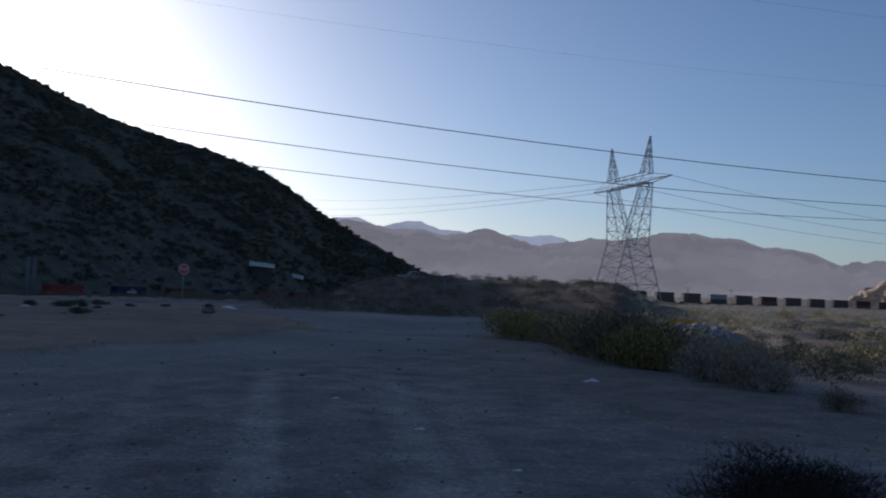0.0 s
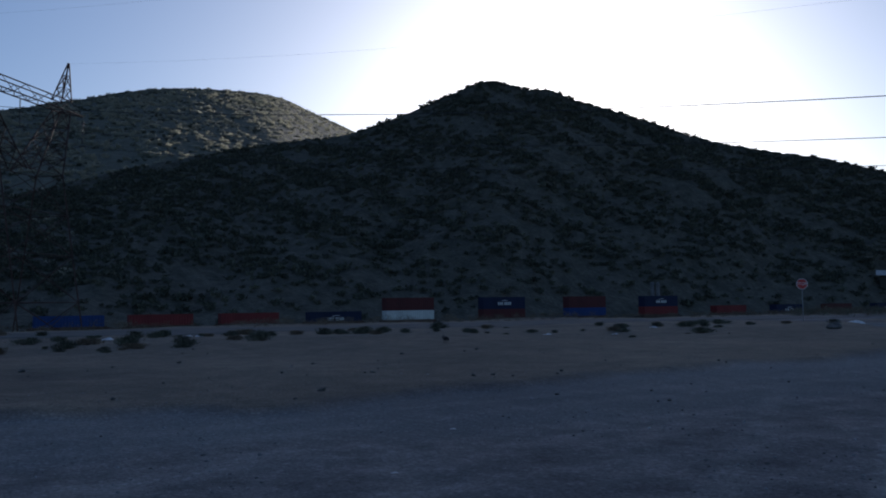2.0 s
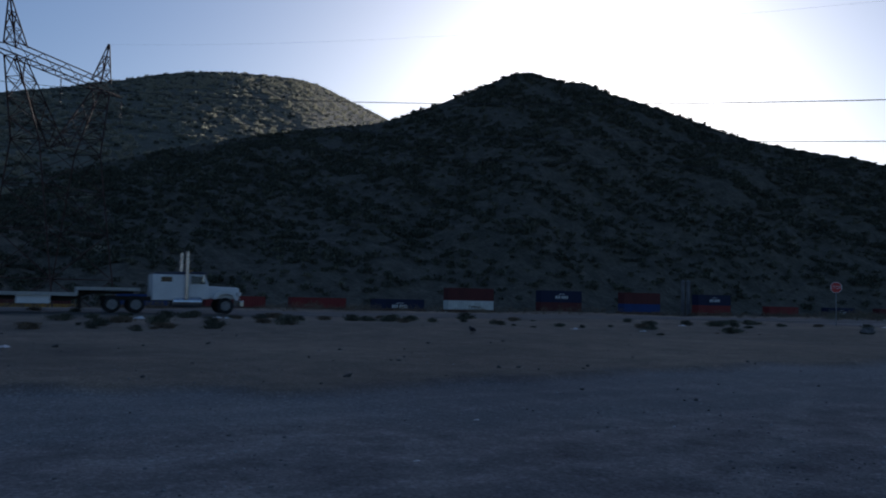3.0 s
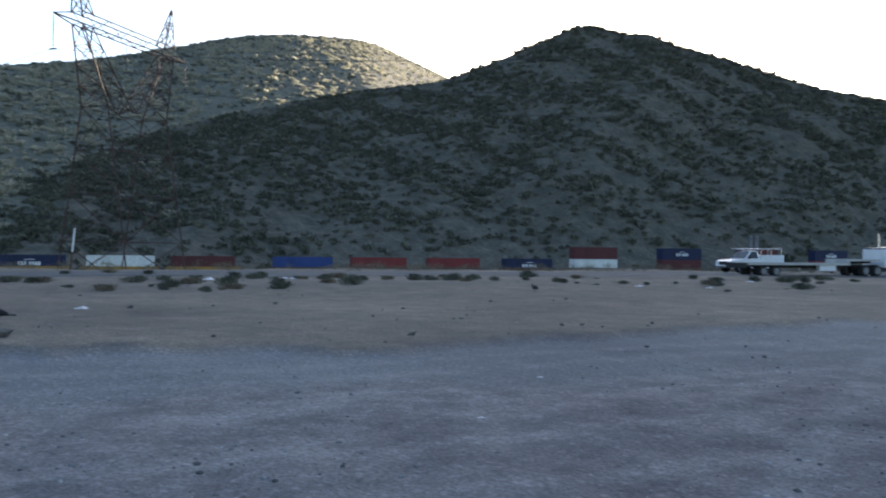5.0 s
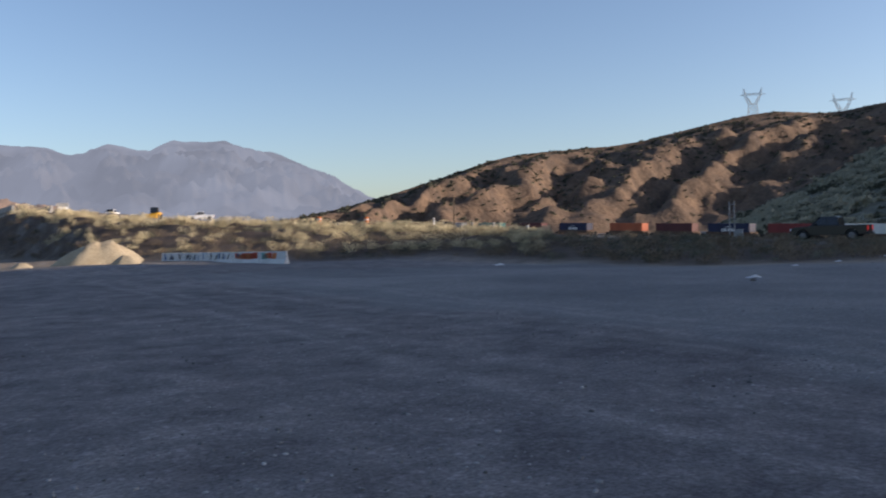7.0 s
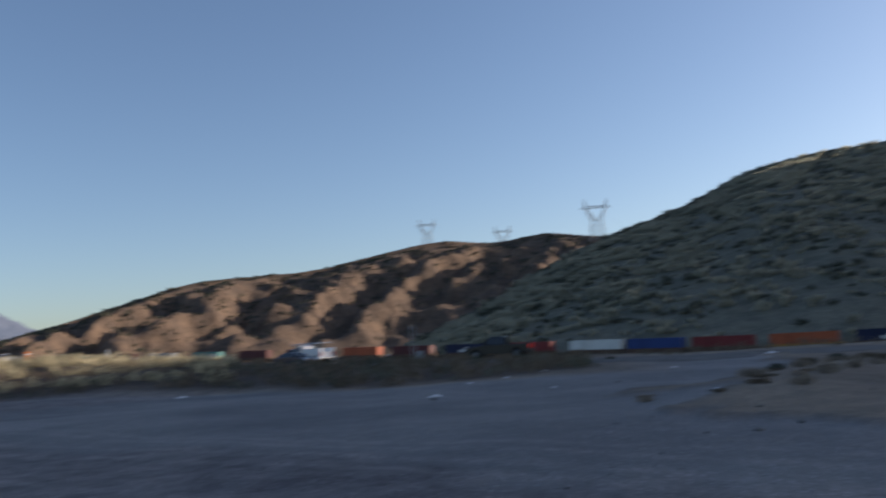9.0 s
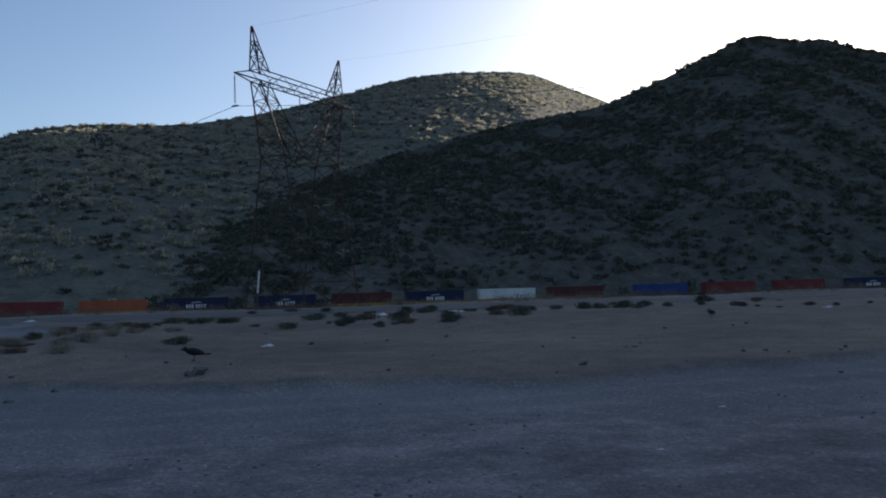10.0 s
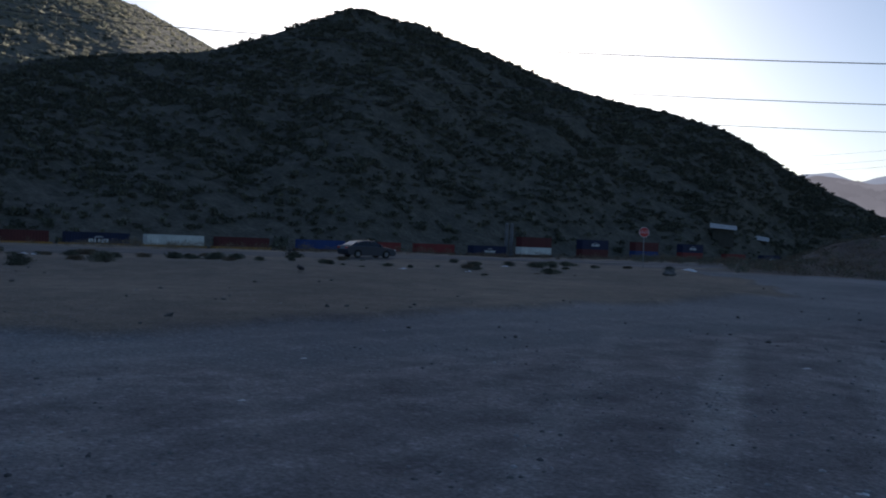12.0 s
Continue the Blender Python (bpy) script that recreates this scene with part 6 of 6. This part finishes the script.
part("cabinet_body", bm, PAINT["grey"], root)
bm = bmesh.new()
box(bm, -0.34, -0.29, 1.0, 0.34, 0.29, 1.06, 0.02)
part("lid", bm, PAINT["grey"], root)

# two steel posts beside the track
root = tagged(new("steel_post_pair"), "pair of pale grey steel posts beside the road", "post")
p = on_ground(107.7, 84)
root.matrix_basis = pose(p.x, p.y, p.z, 0, 0, 107)
for x in (-0.22, 0.22):
    bm = bmesh.new()
    rod(bm, (x, 0, -0.2), (x, 0, 3.6), 0.09, 8)
    part("post", bm, post_m, root)
bm = bmesh.new()
rod(bm, (-0.22, 0, 3.3), (0.22, 0, 3.3), 0.06, 8)
part("cross_bar", bm, post_m, root)

# litter
plastic = mat("white plastic litter", ((0.6, 0.6, 0.6), (0.78, 0.78, 0.78)), 3, 0.5, bump=0.2)


def litter(az, el, s, seed):
    g3 = np.random.RandomState(seed)
    n = 9
    X, Y = np.meshgrid(np.linspace(-1, 1, n), np.linspace(-1, 1, n))
    z = 0.16 + 0.22 * g3.rand(n, n) - 0.1 * (X ** 2 + Y ** 2) + 0.25 * np.exp(-((X - 0.3) ** 2 + Y ** 2) * 4)
    v = np.stack([X * (1 + 0.3 * g3.rand(n, n)), Y * 0.55 * (1 + 0.3 * g3.rand(n, n)), z], -1) * s
    ob = part("litter", grid_mesh("litter", v, n, n), plastic)
    p = on_ground(az, EYE / math.tan(radians(-el)), -0.1 * s)
    ob.matrix_basis = pose(p.x, p.y, p.z, 0, 0, az + g3.rand() * 40)
    tagged(ob, "crumpled white plastic litter on the ground", "litter", "scattered litter")


for k, (az, el, s) in enumerate(((123.0, -1.95, 0.26), (106.5, -3.15, 0.22), (96.8, -1.65, 0.45), (84.5, -1.7, 0.32), (62.4, -2.2, 0.3), (14.45, -1.55, 0.55), (70.1, -4.0, 0.16), (56.9, -2.1, 0.24), (57.5, -2.15, 0.2), (46.0, -2.2, 0.18), (33.5, -2.1, 0.2), (104.0, -2.5, 0.12), (101.5, -2.3, 0.14), (99.0, -2.2, 0.14), (88.0, -4.4, 0.1), (90.5, -2.4, 0.12), (98.4, -3.0, 0.09), (40.0, -8.2, 0.035), (44.0, -11.0, 0.03), (7.0, -7.2, 0.05), (3.5, -14.5, 0.035), (-10.2, -5.2, 0.14), (26.5, -1.9, 0.2), (29.0, -2.1, 0.16), (1.2, -9.0, 0.05), (-5.5, -11.5, 0.04))):
    litter(az, el, s, 700 + k)


# crows on the dirt
feather = mat("black feathers", ((0.008, 0.008, 0.01), (0.02, 0.02, 0.024)), 8, 0.5, bump=0.3, fine_scale=60)


def crow(az, el, turn, label):
    root = tagged(new("crow"), label, "bird", "crows")
    p = on_ground(az, EYE / math.tan(radians(-el)))
    root.matrix_basis = pose(p.x, p.y, p.z, 0, 0, turn)
    for name, c, r, sc, pitch in (("torso", (0, 0, 0.2), 0.1, (1.8, 0.85, 0.85), -8), ("head", (0.18, 0, 0.26), 0.055, (1.1, 0.9, 0.95), 0)):
        bm = bmesh.new()
        bmesh.ops.create_uvsphere(bm, u_segments=16, v_segments=10, radius=r, matrix=Matrix.Translation(c) @ Matrix.Rotation(radians(pitch), 4, "Y") @ Matrix.Diagonal((*sc, 1)))
        part(name, bm, feather, root, smooth=True)
    bm = bmesh.new()
    bmesh.ops.create_cone(bm, cap_ends=True, segments=8, radius1=0.018, radius2=0.003, depth=0.09, matrix=Matrix.Translation((0.26, 0, 0.255)) @ Matrix.Rotation(radians(95), 4, "Y"))
    part("beak", bm, dark_trim, root)
    bm = bmesh.new()
    box(bm, -0.36, -0.035, 0.12, -0.12, 0.035, 0.15, 0.01)
    part("tail", bm, feather, root)
    for s in (-1, 1):
        bm = bmesh.new()
        bmesh.ops.create_uvsphere(bm, u_segments=12, v_segments=8, radius=0.1, matrix=Matrix.Translation((-0.04, s * 0.075, 0.2)) @ Matrix.Rotation(radians(-16), 4, "Y") @ Matrix.Diagonal((1.9, 0.22, 0.6, 1)))
        part("wing", bm, feather, root, smooth=True)
        bm = bmesh.new()
        rod(bm, (0, s * 0.04, 0), (0, s * 0.04, 0.14), 0.012, 6)
        rod(bm, (-0.03, s * 0.04, 0.006), (0.05, s * 0.04, 0.006), 0.012, 6)
        part("leg", bm, dark_trim, root)


crow(40.45, -2.95, 150, "black crow standing on the dirt")
crow(74.8, -4.95, 252, "black crow standing on the dirt beside a rock")


# ---- what moves ----
def motions():
    beat = [0, 0.2] + list(range(1, 12)) + [11.8, 12]
    for wagon, off in TRAIN:
        rows = []
        for t in beat:
            s = 1.147 * (off - 32 + 7.55 * t)
            p = along(RAIL_AZ, RAIL_D, s, rail_z(s))
            tilt = math.degrees(math.atan2(rail_z(s - 5) - rail_z(s + 5), 10))
            rows.append((t, pose(p.x, p.y, p.z, 0, 0, RAIL_TURN) @ pose(0, 0, 0, 0, tilt, 0)))
        walk(wagon, rows)
    for wagon, off in FAR_TRAIN:
        rows = []
        for t in beat:
            p = far_mid + far_dir * (off + 7.55 * t)
            rows.append((t, pose(p.x, p.y, p.z, 0, 0, far_turn)))
        walk(wagon, rows)
    # road traffic: metres along the road at times, lane, heading
    for thing, lane, turn, keys, shift in (
            (truck, 51.5, 0, ((0, -66), (2.0, -14), (2.9, 8.3), (3.2, 16.5), (4.8, 58.6), (5.0, 63.8), (7, 116), (12, 240)), -4.3),
            (car_right, 50.9, 0, ((0, -300), (6, -142), (8.8, -62.5), (9.0, -56.5), (10.2, -18), (10.5, -8.2), (11.0, 6.0), (11.5, 18.6), (12, 31.2)), 0.6),
            (car_left, 57.0, 180, ((0, 215), (5, 100), (8.8, 5.0), (9.2, -5.4), (9.5, -13.2), (10, -26), (12, -76)), 0),
            (service, 57.5, 180, ((0, 175), (4.8, 54.0), (5.0, 48.0), (5.2, 43.5), (5.4, 38.7), (7, -4.0), (8.8, -58.0), (9.0, -64.2), (12, -140)), 2.8)):
        ts, us = zip(*keys)
        rows = []
        for t in sorted(set(list(ts) + beat)):
            u = float(np.interp(t, ts, us)) + shift
            p = along(ROAD_AZ, lane, u)
            rows.append((t, pose(p.x, p.y, float(ground_z(p.x, p.y)) + 0.065, 0, 0, ROAD_TURN + turn)))
        walk(thing, rows)
    rows = []
    for t in beat:
        az = float(np.interp(t, (0, 6.5, 7.2, 8.8, 12), (172, 145, 142.1, 134.2, 118)))
        p = on_ground(az, 190, 0.1)
        rows.append((t, pose(p.x, p.y, p.z, 0, 0, az - 180)))
    walk(far_pickup, rows)


motions()
